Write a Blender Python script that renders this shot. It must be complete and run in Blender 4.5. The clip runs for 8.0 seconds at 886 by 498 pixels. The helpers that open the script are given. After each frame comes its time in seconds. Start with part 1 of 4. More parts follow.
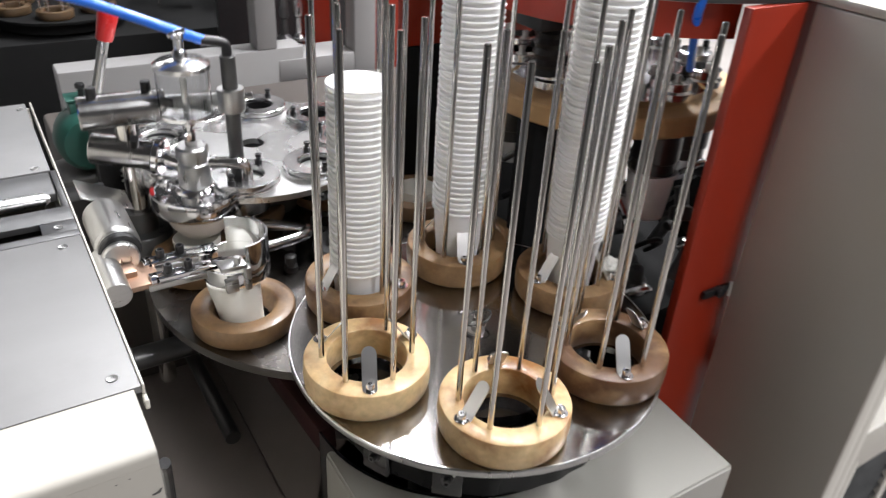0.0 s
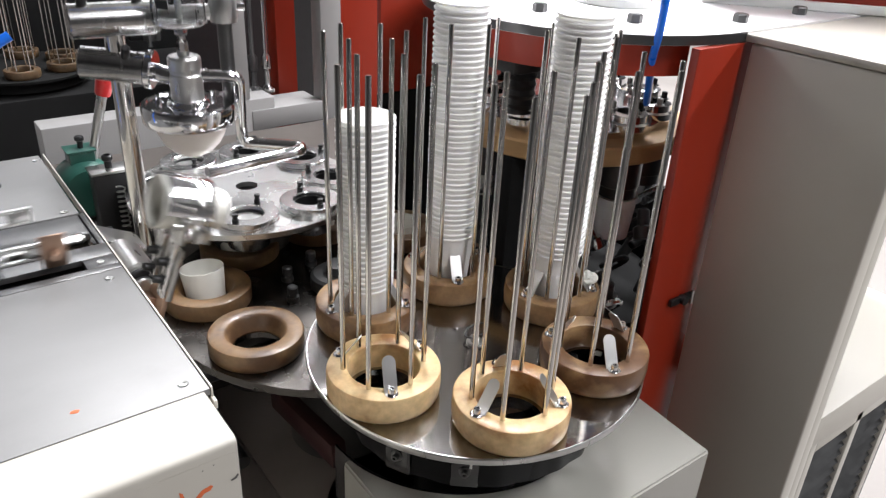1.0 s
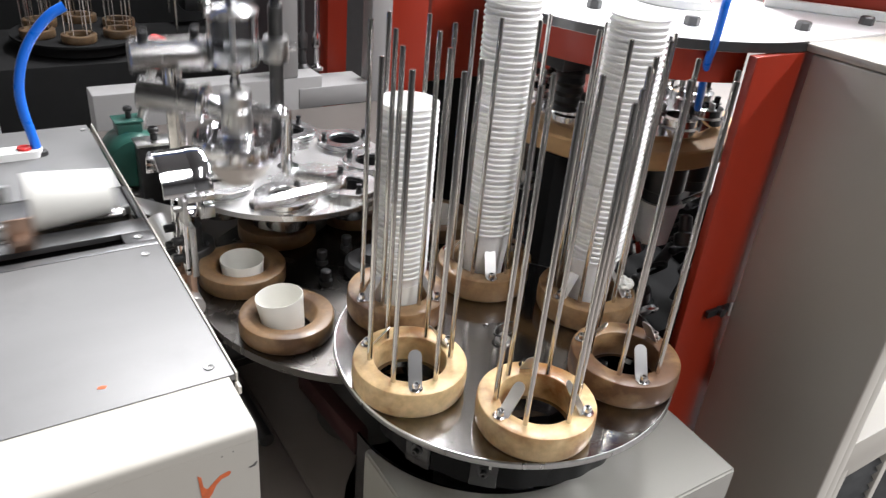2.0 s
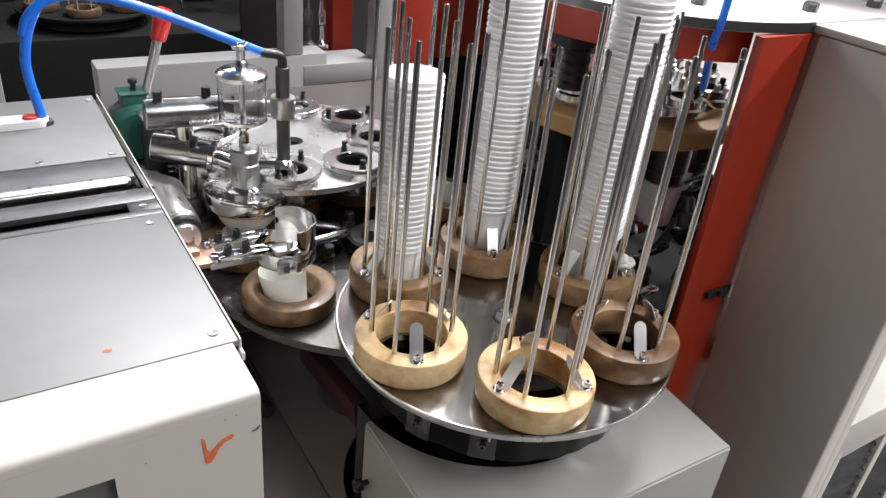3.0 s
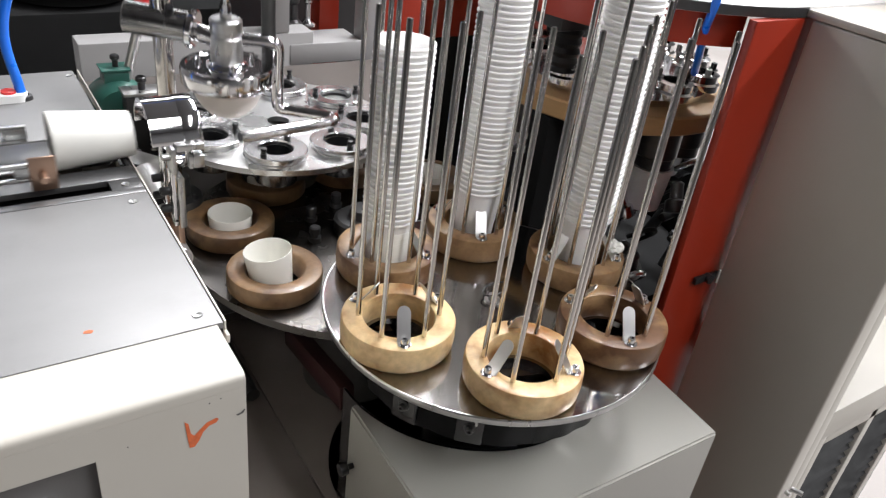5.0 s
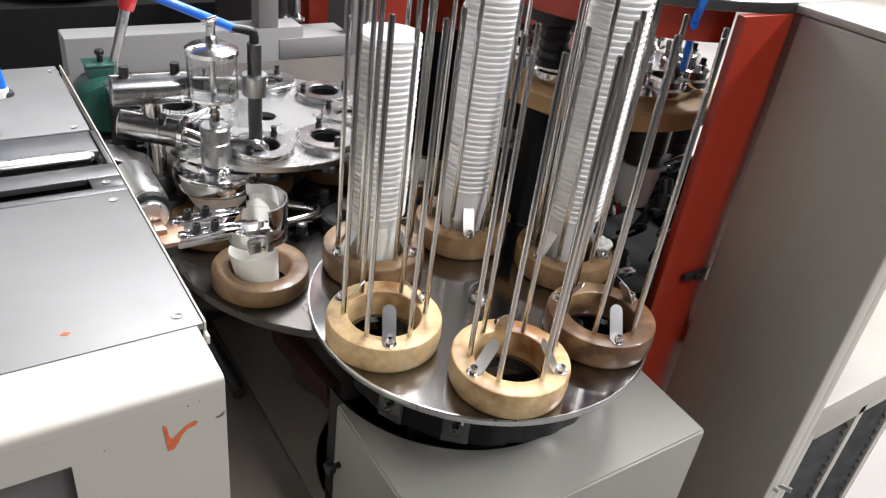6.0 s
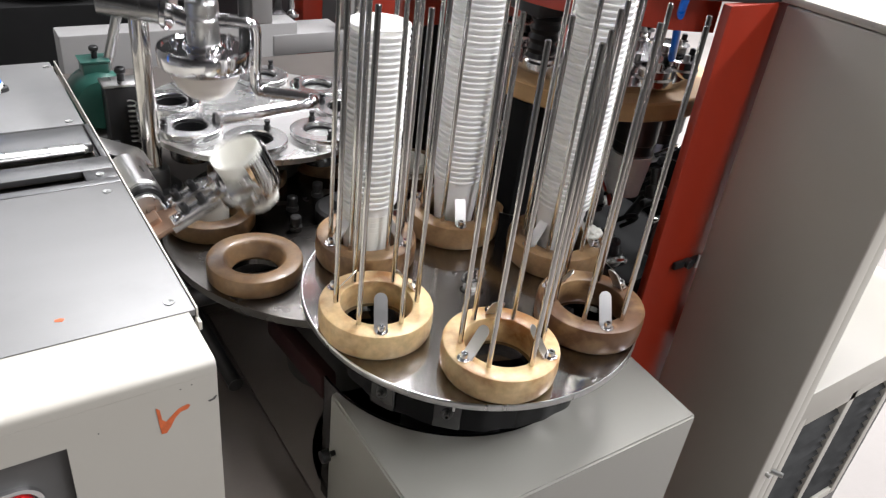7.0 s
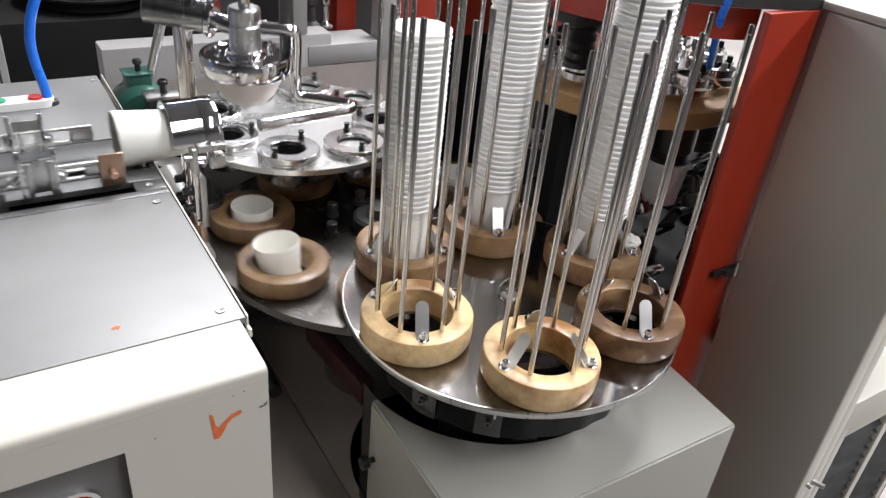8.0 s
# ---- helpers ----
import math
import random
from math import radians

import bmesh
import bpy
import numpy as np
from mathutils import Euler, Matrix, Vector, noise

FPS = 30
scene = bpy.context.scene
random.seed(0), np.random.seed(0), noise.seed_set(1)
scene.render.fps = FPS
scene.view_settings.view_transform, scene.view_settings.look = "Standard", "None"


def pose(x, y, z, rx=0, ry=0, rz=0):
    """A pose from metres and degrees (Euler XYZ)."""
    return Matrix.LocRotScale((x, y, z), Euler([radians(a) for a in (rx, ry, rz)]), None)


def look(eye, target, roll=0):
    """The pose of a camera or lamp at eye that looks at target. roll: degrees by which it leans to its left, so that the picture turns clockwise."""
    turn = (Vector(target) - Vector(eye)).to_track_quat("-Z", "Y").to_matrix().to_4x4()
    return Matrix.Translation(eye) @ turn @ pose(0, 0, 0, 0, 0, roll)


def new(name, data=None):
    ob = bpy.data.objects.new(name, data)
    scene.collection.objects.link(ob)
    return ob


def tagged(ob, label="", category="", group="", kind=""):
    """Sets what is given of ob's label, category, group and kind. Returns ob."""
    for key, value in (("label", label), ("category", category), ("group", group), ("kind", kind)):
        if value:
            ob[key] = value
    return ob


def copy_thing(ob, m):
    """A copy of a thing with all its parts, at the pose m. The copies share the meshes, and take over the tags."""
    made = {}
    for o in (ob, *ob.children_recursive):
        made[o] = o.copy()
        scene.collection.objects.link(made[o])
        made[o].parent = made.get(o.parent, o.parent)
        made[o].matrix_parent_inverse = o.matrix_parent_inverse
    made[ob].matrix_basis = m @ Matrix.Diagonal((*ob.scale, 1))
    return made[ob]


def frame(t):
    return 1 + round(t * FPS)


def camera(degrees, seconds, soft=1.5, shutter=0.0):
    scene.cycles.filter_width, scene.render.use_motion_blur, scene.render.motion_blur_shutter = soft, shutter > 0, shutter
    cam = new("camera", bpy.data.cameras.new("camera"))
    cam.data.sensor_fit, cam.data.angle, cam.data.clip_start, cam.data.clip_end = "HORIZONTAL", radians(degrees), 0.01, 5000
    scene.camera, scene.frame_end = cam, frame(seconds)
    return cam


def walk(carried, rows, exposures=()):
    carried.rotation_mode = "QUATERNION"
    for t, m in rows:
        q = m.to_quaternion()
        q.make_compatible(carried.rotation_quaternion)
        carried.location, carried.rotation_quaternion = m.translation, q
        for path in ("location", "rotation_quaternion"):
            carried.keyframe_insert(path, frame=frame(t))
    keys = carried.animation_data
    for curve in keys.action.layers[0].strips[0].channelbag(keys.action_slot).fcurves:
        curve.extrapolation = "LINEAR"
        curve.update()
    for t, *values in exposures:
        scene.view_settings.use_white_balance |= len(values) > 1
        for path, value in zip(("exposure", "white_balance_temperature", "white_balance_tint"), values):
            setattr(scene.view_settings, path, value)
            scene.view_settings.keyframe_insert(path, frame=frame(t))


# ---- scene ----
cam = camera(60.9, 8.0, soft=1.25, shutter=0.5)
PATH = [
    (0, (0.003, -0.002, 1.433), (0.945, 1.429, 0.401), 3.5),
    (0.5, (-0.078, -0.041, 1.448), (0.995, 1.334, 0.47), 3.1),
    (1, (-0.11, -0.05, 1.452), (0.978, 1.354, 0.533), 2.9),
    (1.5, (-0.095, -0.044, 1.464), (0.968, 1.369, 0.53), 3.8),
    (2, (-0.098, -0.04, 1.462), (0.896, 1.402, 0.497), 5.3),
    (2.2, (-0.103, -0.038, 1.46), (0.883, 1.408, 0.49), 5.5),
    (3.5, (-0.105, -0.053, 1.45), (0.873, 1.361, 0.427), 6.8),
    (4, (-0.113, -0.052, 1.445), (0.854, 1.364, 0.416), 7.2),
    (4.5, (-0.109, -0.044, 1.446), (0.881, 1.354, 0.415), 7.4),
    (6, (-0.089, -0.036, 1.449), (0.928, 1.331, 0.401), 7.8),
    (6.5, (-0.085, -0.047, 1.449), (0.932, 1.312, 0.392), 7.6),
    (7, (-0.088, -0.055, 1.447), (0.928, 1.308, 0.395), 7.3),
    (7.5, (-0.1, -0.056, 1.45), (0.879, 1.333, 0.396), 6.6),
    (8, (-0.106, -0.051, 1.451), (0.856, 1.359, 0.408), 6.0),
]
walk(cam, [(t, look(eye, target, roll)) for t, eye, target, roll in PATH])

# ---- light ----
world = bpy.data.worlds.new("hall_air")
world.use_nodes = True
world.node_tree.nodes["Background"].inputs[0].default_value = (0.9, 0.95, 1.0, 1)
world.node_tree.nodes["Background"].inputs[1].default_value = 0.21
scene.world = world
scene.view_settings.exposure = 0.27


def ceiling_lamp(x, y, z, lx, ly, watts, tint=(0.965, 0.965, 1.0)):
    """An unseen area lamp under the hall's ceiling, in place of its fluorescent fittings."""
    data = bpy.data.lights.new("ceiling_strip", "AREA")
    data.shape, data.size, data.size_y, data.energy, data.color = "RECTANGLE", lx, ly, watts, tint
    new("ceiling_strip", data).matrix_world = pose(x, y, z)


for lx, ly, w in ((0.95, -2.3, 115), (3.6, -0.9, 270), (1.9, 2.4, 330), (4.2, 2.8, 270)):
    ceiling_lamp(lx, ly, 4.3, 0.35, 3.2, w)
# two broad unseen panels added to brighten the turret plate by reflection
for lx in (-2.5, 2.5):
    ceiling_lamp(lx, 7.2, 4.3, 4.4, 3.0, 330)

# ---- helpers ----


def part(name, bm, material, parent=None, label="", at=None, sharp=35, kind=""):
    """Links a bmesh as one mesh object under a thing or a part."""
    me = bpy.data.meshes.new(name)
    bmesh.ops.recalc_face_normals(bm, faces=bm.faces)
    bm.to_mesh(me)
    bm.free()
    me.materials.append(material)
    me.polygons.foreach_set("use_smooth", [True] * len(me.polygons))
    me.set_sharp_from_angle(angle=radians(sharp))
    ob = new(name, me)
    if parent is not None:
        ob.parent = parent
    if at is not None:
        ob.matrix_basis = at
    return tagged(ob, label, kind=kind)


def again(ob, parent, at):
    """One more part on the same mesh."""
    o = new(ob.name.split(".")[0], ob.data)
    o.parent = parent
    o.matrix_basis = at
    return o


def thing(name, at, label, category, group="", kind=""):
    e = new(name)
    e.empty_display_size = 0.05
    e.matrix_basis = at
    return tagged(e, label, category, group, kind)


def join(*bms):
    out = bms[0]
    for b in bms[1:]:
        me = bpy.data.meshes.new("tmp")
        b.to_mesh(me)
        b.free()
        out.from_mesh(me)
        bpy.data.meshes.remove(me)
    return out


def moved(bm, m):
    bmesh.ops.transform(bm, matrix=m, verts=bm.verts)
    return bm


def rbox(cx, cy, cz, sx, sy, sz, b=0.002, seg=2):
    """A box with rounded edges, by its centre and size."""
    bm = bmesh.new()
    bmesh.ops.create_cube(bm, size=1, matrix=Matrix.Translation((cx, cy, cz)) @ Matrix.Diagonal((sx, sy, sz, 1)))
    if b:
        bmesh.ops.bevel(bm, geom=bm.edges[:], offset=b, segments=seg, profile=0.5, affect="EDGES")
    return bm


def span(x0, x1, y0, y1, z0, z1, b=0.002, seg=2):
    return rbox((x0 + x1) / 2, (y0 + y1) / 2, (z0 + z1) / 2, x1 - x0, y1 - y0, z1 - z0, b, seg)


def lathe(profile, seg=32, closed=False, start=0.0, turn=360.0):
    """A profile of (radius, height) turned about z."""
    bm = bmesh.new()
    full = turn >= 359.9
    n = seg if full else seg + 1
    rings = []
    for r, z in profile:
        if r < 1e-6:
            rings.append([bm.verts.new((0, 0, z))] * n)
        else:
            rings.append([bm.verts.new((r * math.cos(radians(start + turn * i / seg)), r * math.sin(radians(start + turn * i / seg)), z)) for i in range(n)])
    pairs = list(zip(rings, rings[1:])) + ([(rings[-1], rings[0])] if closed else [])
    for a, b in pairs:
        for i in range(seg):
            j = (i + 1) % n
            vs = [a[i], a[j], b[j], b[i]]
            vs = [v for k, v in enumerate(vs) if v not in vs[:k]]
            if len(vs) > 2:
                bm.faces.new(vs)
    if not full and closed:
        for i in (0, n - 1):
            bm.faces.new([r[i] for r in rings])
    return bm


def rod(p0, p1, r, seg=12, b=0.0006):
    """A round bar from point to point with softened ends."""
    p0, p1 = Vector(p0), Vector(p1)
    n = (p1 - p0).length
    b = min(b, r * 0.5)
    bm = lathe([(0, 0), (r - b, 0), (r, b), (r, n - b), (r - b, n), (0, n)], seg)
    return moved(bm, Matrix.Translation(p0) @ (p1 - p0).to_track_quat("Z", "Y").to_matrix().to_4x4())


def pipe(points, r, seg=12, rounds=0):
    """A round bar swept along a smoothed line of points."""
    pts = [Vector(p) for p in points]
    for _ in range(rounds):
        out = [pts[0]]
        for a, b in zip(pts, pts[1:]):
            out += [a.lerp(b, 0.25), a.lerp(b, 0.75)]
        pts = out + [pts[-1]]
    bm = bmesh.new()
    prev, side = None, None
    for i, p in enumerate(pts):
        d = (pts[min(i + 1, len(pts) - 1)] - pts[max(i - 1, 0)]).normalized()
        if side is None:
            side = d.orthogonal().normalized()
        side = (side - d * side.dot(d)).normalized()
        up = d.cross(side)
        ring = [bm.verts.new(p + (side * math.cos(6.28319 * k / seg) + up * math.sin(6.28319 * k / seg)) * r) for k in range(seg)]
        if prev:
            for k in range(seg):
                bm.faces.new((prev[k], prev[(k + 1) % seg], ring[(k + 1) % seg], ring[k]))
        else:
            bm.faces.new(ring)
        prev = ring
    bm.faces.new(prev)
    return bm


def circle(r, seg, cx=0.0, cy=0.0):
    return [(cx + r * math.cos(2 * math.pi * i / seg), cy + r * math.sin(2 * math.pi * i / seg)) for i in range(seg)]


def plate(outline, holes, z0, z1, b=0.0):
    """A flat plate of any outline with holes through it."""
    bm = bmesh.new()
    edges = []
    for loop in [outline] + list(holes):
        vs = [bm.verts.new((x, y, z0)) for x, y in loop]
        edges += [bm.edges.new((vs[i], vs[(i + 1) % len(vs)])) for i in range(len(vs))]
    bmesh.ops.triangle_fill(bm, use_beauty=True, edges=edges)
    faces = bm.faces[:]
    out = bmesh.ops.extrude_face_region(bm, geom=faces)
    bmesh.ops.translate(bm, verts=[v for v in out["geom"] if isinstance(v, bmesh.types.BMVert)], vec=(0, 0, z1 - z0))
    return bm


def cap_screw(r=0.004, h=0.006, hole=True):
    """A socket-head screw with its washer, standing on z = 0."""
    inner = [(r * 0.5, h), (r * 0.5, h * 0.4), (0, h * 0.4)] if hole else [(0, h)]
    return lathe([(r * 1.7, 0), (r * 1.7, r * 0.3), (r, r * 0.3), (r, h * 0.9), (r * 0.9, h)] + inner, 14)


# ---- materials ----


def surface(name, color, rough=0.5, metal=0.0, spread=0.12, scale=30.0, bump=0.05, stretch=(1, 1, 1), stain=0.0, stain_color=(0.1, 0.08, 0.06), stain_scale=6.0, coat=0.0, rough_spread=0.1, fine=260.0):
    m = bpy.data.materials.new(name)
    m.use_nodes = True
    nt = m.node_tree
    b = nt.nodes["Principled BSDF"]
    b.inputs["Roughness"].default_value, b.inputs["Metallic"].default_value = rough, metal
    b.inputs["Coat Weight"].default_value = coat
    link, add = nt.links.new, nt.nodes.new
    tc, mp, n1, n2 = add("ShaderNodeTexCoord"), add("ShaderNodeMapping"), add("ShaderNodeTexNoise"), add("ShaderNodeTexNoise")
    mp.inputs["Scale"].default_value = stretch
    link(tc.outputs["Object"], mp.inputs["Vector"])
    n1.inputs["Scale"].default_value, n1.inputs["Detail"].default_value = scale, 6
    n2.inputs["Scale"].default_value, n2.inputs["Detail"].default_value = fine, 3
    for n in (n1, n2):
        link(mp.outputs[0], n.inputs["Vector"])
    ramp = add("ShaderNodeMix")
    ramp.data_type = "RGBA"
    ramp.inputs["A"].default_value = (*[c * (1 - spread) for c in color], 1)
    ramp.inputs["B"].default_value = (*[min(1, c * (1 + spread)) for c in color], 1)
    link(n1.outputs["Fac"], ramp.inputs["Factor"])
    last = ramp.outputs["Result"]
    if stain:
        n3, mr, mx = add("ShaderNodeTexNoise"), add("ShaderNodeMapRange"), add("ShaderNodeMix")
        n3.inputs["Scale"].default_value, n3.inputs["Detail"].default_value = stain_scale, 8
        n3.inputs["Roughness"].default_value = 0.65
        link(tc.outputs["Object"], n3.inputs["Vector"])
        mr.inputs["From Min"].default_value, mr.inputs["From Max"].default_value = 0.5, 0.72
        mr.inputs["To Max"].default_value = stain
        link(n3.outputs["Fac"], mr.inputs["Value"])
        mx.data_type = "RGBA"
        mx.inputs["B"].default_value = (*stain_color, 1)
        link(mr.outputs[0], mx.inputs["Factor"])
        link(last, mx.inputs["A"])
        last = mx.outputs["Result"]
    link(last, b.inputs["Base Color"])
    rr = add("ShaderNodeMapRange")
    rr.inputs["To Min"].default_value, rr.inputs["To Max"].default_value = max(0.02, rough - rough_spread), min(1, rough + rough_spread)
    link(n1.outputs["Fac"], rr.inputs["Value"])
    link(rr.outputs[0], b.inputs["Roughness"])
    if bump:
        bp = add("ShaderNodeBump")
        bp.inputs["Strength"].default_value, bp.inputs["Distance"].default_value = bump, 0.001
        link(n2.outputs["Fac"], bp.inputs["Height"])
        link(bp.outputs[0], b.inputs["Normal"])
    return m


CHROME = surface("polished_chrome", (0.78, 0.78, 0.79), 0.08, 1.0, 0.05, 20, 0.02, rough_spread=0.04)
ROD_STEEL = surface("ground_rod_steel", (0.62, 0.60, 0.57), 0.16, 1.0, 0.10, 40, 0.03, stretch=(1, 1, 0.1), rough_spread=0.06)
STEEL = surface("brushed_steel", (0.56, 0.56, 0.55), 0.30, 1.0, 0.12, 18, 0.06, stretch=(6, 1, 1), stain=0.25, stain_color=(0.30, 0.28, 0.26), stain_scale=9)
DISC_STEEL = surface("turned_disc_steel", (0.345, 0.335, 0.325), 0.12, 1.0, 0.10, 14, 0.04, stain=0.35, stain_color=(0.32, 0.29, 0.26), stain_scale=11)
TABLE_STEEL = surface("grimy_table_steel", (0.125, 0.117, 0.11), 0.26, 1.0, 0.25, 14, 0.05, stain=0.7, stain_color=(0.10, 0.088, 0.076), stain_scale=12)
TAB_STEEL = surface("satin_spring_steel", (0.74, 0.73, 0.715), 0.30, 0.95, 0.06, 30, 0.02)
DIE_STEEL = surface("bright_die_steel", (0.80, 0.80, 0.80), 0.22, 1.0, 0.06, 30, 0.03)
SLAB_STEEL = surface("bright_slab_steel", (0.80, 0.80, 0.80), 0.5, 0.5, 0.06, 9, 0.05, stain=0.25, stain_color=(0.55, 0.55, 0.54), stain_scale=7)
WORN_STEEL = surface("worn_turret_steel", (0.78, 0.78, 0.77), 0.28, 1.0, 0.18, 9, 0.06, stain=0.22, stain_color=(0.45, 0.44, 0.43), stain_scale=8, rough_spread=0.10)
TOP_STEEL = surface("dull_sheet_steel", (0.178, 0.177, 0.174), 0.52, 0.45, 0.20, 6, 0.06, stretch=(0.9, 2.5, 1), stain=0.55, stain_color=(0.138, 0.137, 0.135), stain_scale=7)
TRAY_STEEL = surface("dark_worn_tray", (0.13, 0.13, 0.13), 0.36, 0.7, 0.2, 10, 0.06, stretch=(0.7, 6, 1), stain=0.4, stain_color=(0.08, 0.08, 0.08), stain_scale=9)
GRIME = surface("oily_brown_grime", (0.085, 0.073, 0.064), 0.6, 0.0, 0.3, 6, 0.1, stain=0.4, stain_color=(0.03, 0.026, 0.024), stain_scale=3)
GAP_BROWN = surface("dusty_brown_tray", (0.21, 0.182, 0.162), 0.55, 0.0, 0.25, 5, 0.08, stain=0.3, stain_color=(0.13, 0.112, 0.10), stain_scale=4)
DARK_STEEL = surface("oiled_dark_steel", (0.10, 0.10, 0.10), 0.35, 0.8, 0.3, 30, 0.08)
BLACK = surface("black_oxide", (0.018, 0.018, 0.019), 0.35, 0.2, 0.3, 40, 0.05)
GLOSS_BLACK = surface("glossy_black_enamel", (0.012, 0.012, 0.013), 0.12, 0.0, 0.3, 12, 0.06, coat=0.4, fine=20)
# steel darkened in place of dark machines mirrored in it
CLAMP_STEEL = surface("oiled_clamp_steel", (0.34, 0.335, 0.33), 0.24, 1.0, 0.2, 25, 0.05, stretch=(4, 1, 1), stain=0.4, stain_color=(0.16, 0.155, 0.15), stain_scale=16)
FILM = surface("black_plastic_film", (0.010, 0.010, 0.011), 0.22, 0.0, 0.3, 12, 0.10, fine=40)
FILM.node_tree.nodes["Principled BSDF"].inputs["Specular IOR Level"].default_value = 0.09
# near-black without gloss, standing in for deep shade inside and behind the machines
SHADE_BLACK = surface("sooty_black", (0.010, 0.010, 0.010), 0.75, 0.0, 0.3, 20, 0.05)
SHADE_BLACK.node_tree.nodes["Principled BSDF"].inputs["Specular IOR Level"].default_value = 0.12
RUBBER = surface("black_rubber", (0.02, 0.02, 0.02), 0.6, 0.0, 0.2, 30, 0.05)


def resin(name, light, dark, shift):
    """Old cast resin: pale and brown clouds, fine speckle, each ring a little different."""
    m = surface(name, light, 0.40, 0.0, 0.1, 18, 0.08, coat=0.12, fine=90)
    nt = m.node_tree
    link, add, b = nt.links.new, nt.nodes.new, nt.nodes["Principled BSDF"]
    tc, oi, off, n1, n2 = add("ShaderNodeTexCoord"), add("ShaderNodeObjectInfo"), add("ShaderNodeVectorMath"), add("ShaderNodeTexNoise"), add("ShaderNodeTexNoise")
    mul = add("ShaderNodeMath")
    mul.operation, mul.inputs[1].default_value = "MULTIPLY", 7.0
    link(oi.outputs["Random"], mul.inputs[0])
    off.operation = "ADD"
    link(tc.outputs["Object"], off.inputs[0])
    link(mul.outputs[0], off.inputs[1])
    for n, sc_, det in ((n1, 19, 6), (n2, 120, 4)):
        n.inputs["Scale"].default_value, n.inputs["Detail"].default_value, n.inputs["Distortion"].default_value = sc_, det, 0.15
        link(off.outputs[0], n.inputs["Vector"])
    ramp = add("ShaderNodeValToRGB")
    e = ramp.color_ramp.elements
    e[0].position, e[0].color = 0.42 + shift, (*light, 1)
    e[1].position, e[1].color = 0.64 + shift, (*dark, 1)
    mid = e.new(0.54 + shift)
    mid.color = (*[0.62 * a + 0.38 * d for a, d in zip(light, dark)], 1)
    mix, half = add("ShaderNodeMix"), add("ShaderNodeMath")
    half.operation, half.inputs[1].default_value, half.inputs[2].default_value = "MULTIPLY_ADD", 0.14, -0.07
    link(oi.outputs["Random"], half.inputs[0])
    plus = add("ShaderNodeMath")
    link(n1.outputs["Fac"], plus.inputs[0])
    link(half.outputs[0], plus.inputs[1])
    link(plus.outputs[0], ramp.inputs["Fac"])
    mix.data_type, mix.blend_type = "RGBA", "MULTIPLY"
    mix.inputs["Factor"].default_value = 0.45
    link(ramp.outputs["Color"], mix.inputs["A"])
    link(n2.outputs["Fac"], mix.inputs["B"])
    link(mix.outputs["Result"], b.inputs["Base Color"])
    b.inputs["Subsurface Weight"].default_value, b.inputs["Subsurface Scale"].default_value = 0.2, 0.006
    b.inputs["Subsurface Radius"].default_value = (1.0, 0.55, 0.25)
    return m


RESIN = resin("yellowed_resin", (0.84, 0.61, 0.32), (0.36, 0.165, 0.05), 0.0)
RESIN_BROWN = resin("smoked_resin", (0.42, 0.262, 0.128), (0.15, 0.072, 0.03), -0.03)
RESIN_DARK = resin("browned_resin", (0.28, 0.168, 0.082), (0.12, 0.062, 0.028), 0.0)
# the same resin copied darker, for rings standing in dim light
RESIN_DIMMED = resin("oil_blackened_resin", (0.13, 0.08, 0.04), (0.05, 0.03, 0.016), 0.0)
PAPER = surface("white_paperboard", (0.93, 0.925, 0.91), 0.5, 0.0, 0.02, 40, 0.03)
PAPER.node_tree.nodes["Principled BSDF"].inputs["Subsurface Weight"].default_value = 0.35
PAPER.node_tree.nodes["Principled BSDF"].inputs["Subsurface Radius"].default_value = (1, 1, 0.9)
PAPER.node_tree.nodes["Principled BSDF"].inputs["Subsurface Scale"].default_value = 0.003
PAPER_PLAIN = surface("uncoated_paperboard", (0.80, 0.79, 0.735), 0.55, 0.0, 0.03, 40, 0.03)
PAINT = surface("warm_white_enamel", (0.475, 0.453, 0.402), 0.38, 0.0, 0.03, 5, 0.06, stain=0.14, stain_color=(0.42, 0.36, 0.29), stain_scale=4, fine=120)
# greyer than PAINT, and darkened further for the shade on the cover
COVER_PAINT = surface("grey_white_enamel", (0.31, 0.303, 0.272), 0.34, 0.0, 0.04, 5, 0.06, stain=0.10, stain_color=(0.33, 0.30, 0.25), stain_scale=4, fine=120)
RED = surface("orange_red_enamel", (0.28, 0.019, 0.004), 0.42, 0.0, 0.1, 6, 0.05, stain=0.15, stain_color=(0.19, 0.010, 0.003), fine=120)
GREEN = surface("sea_green_enamel", (0.022, 0.090, 0.070), 0.35, 0.0, 0.2, 25, 0.08, coat=0.2)
BLUE = surface("blue_air_hose", (0.01, 0.16, 0.75), 0.3, 0.0, 0.05, 30, 0.0, coat=0.2)
RED_PLASTIC = surface("red_plastic", (0.62, 0.02, 0.02), 0.3, 0.0, 0.06, 30, 0.0, coat=0.2)
GREEN_PLASTIC = surface("green_plastic", (0.03, 0.33, 0.16), 0.35, 0.0, 0.06, 30, 0.0)
WHITE_PLASTIC = surface("white_plastic", (0.78, 0.78, 0.76), 0.4, 0.0, 0.04, 30, 0.0)
DOME = surface("milky_nylon", (0.72, 0.66, 0.60), 0.4, 0.0, 0.05, 30, 0.02)
MARK = surface("orange_marker", (0.60, 0.13, 0.04), 0.6, 0.0, 0.45, 220, 0.0)
WOOD = surface("pale_plywood", (0.55, 0.34, 0.15), 0.55, 0.0, 0.2, 8, 0.1, stretch=(1, 1, 8), stain=0.3, stain_color=(0.3, 0.15, 0.06))
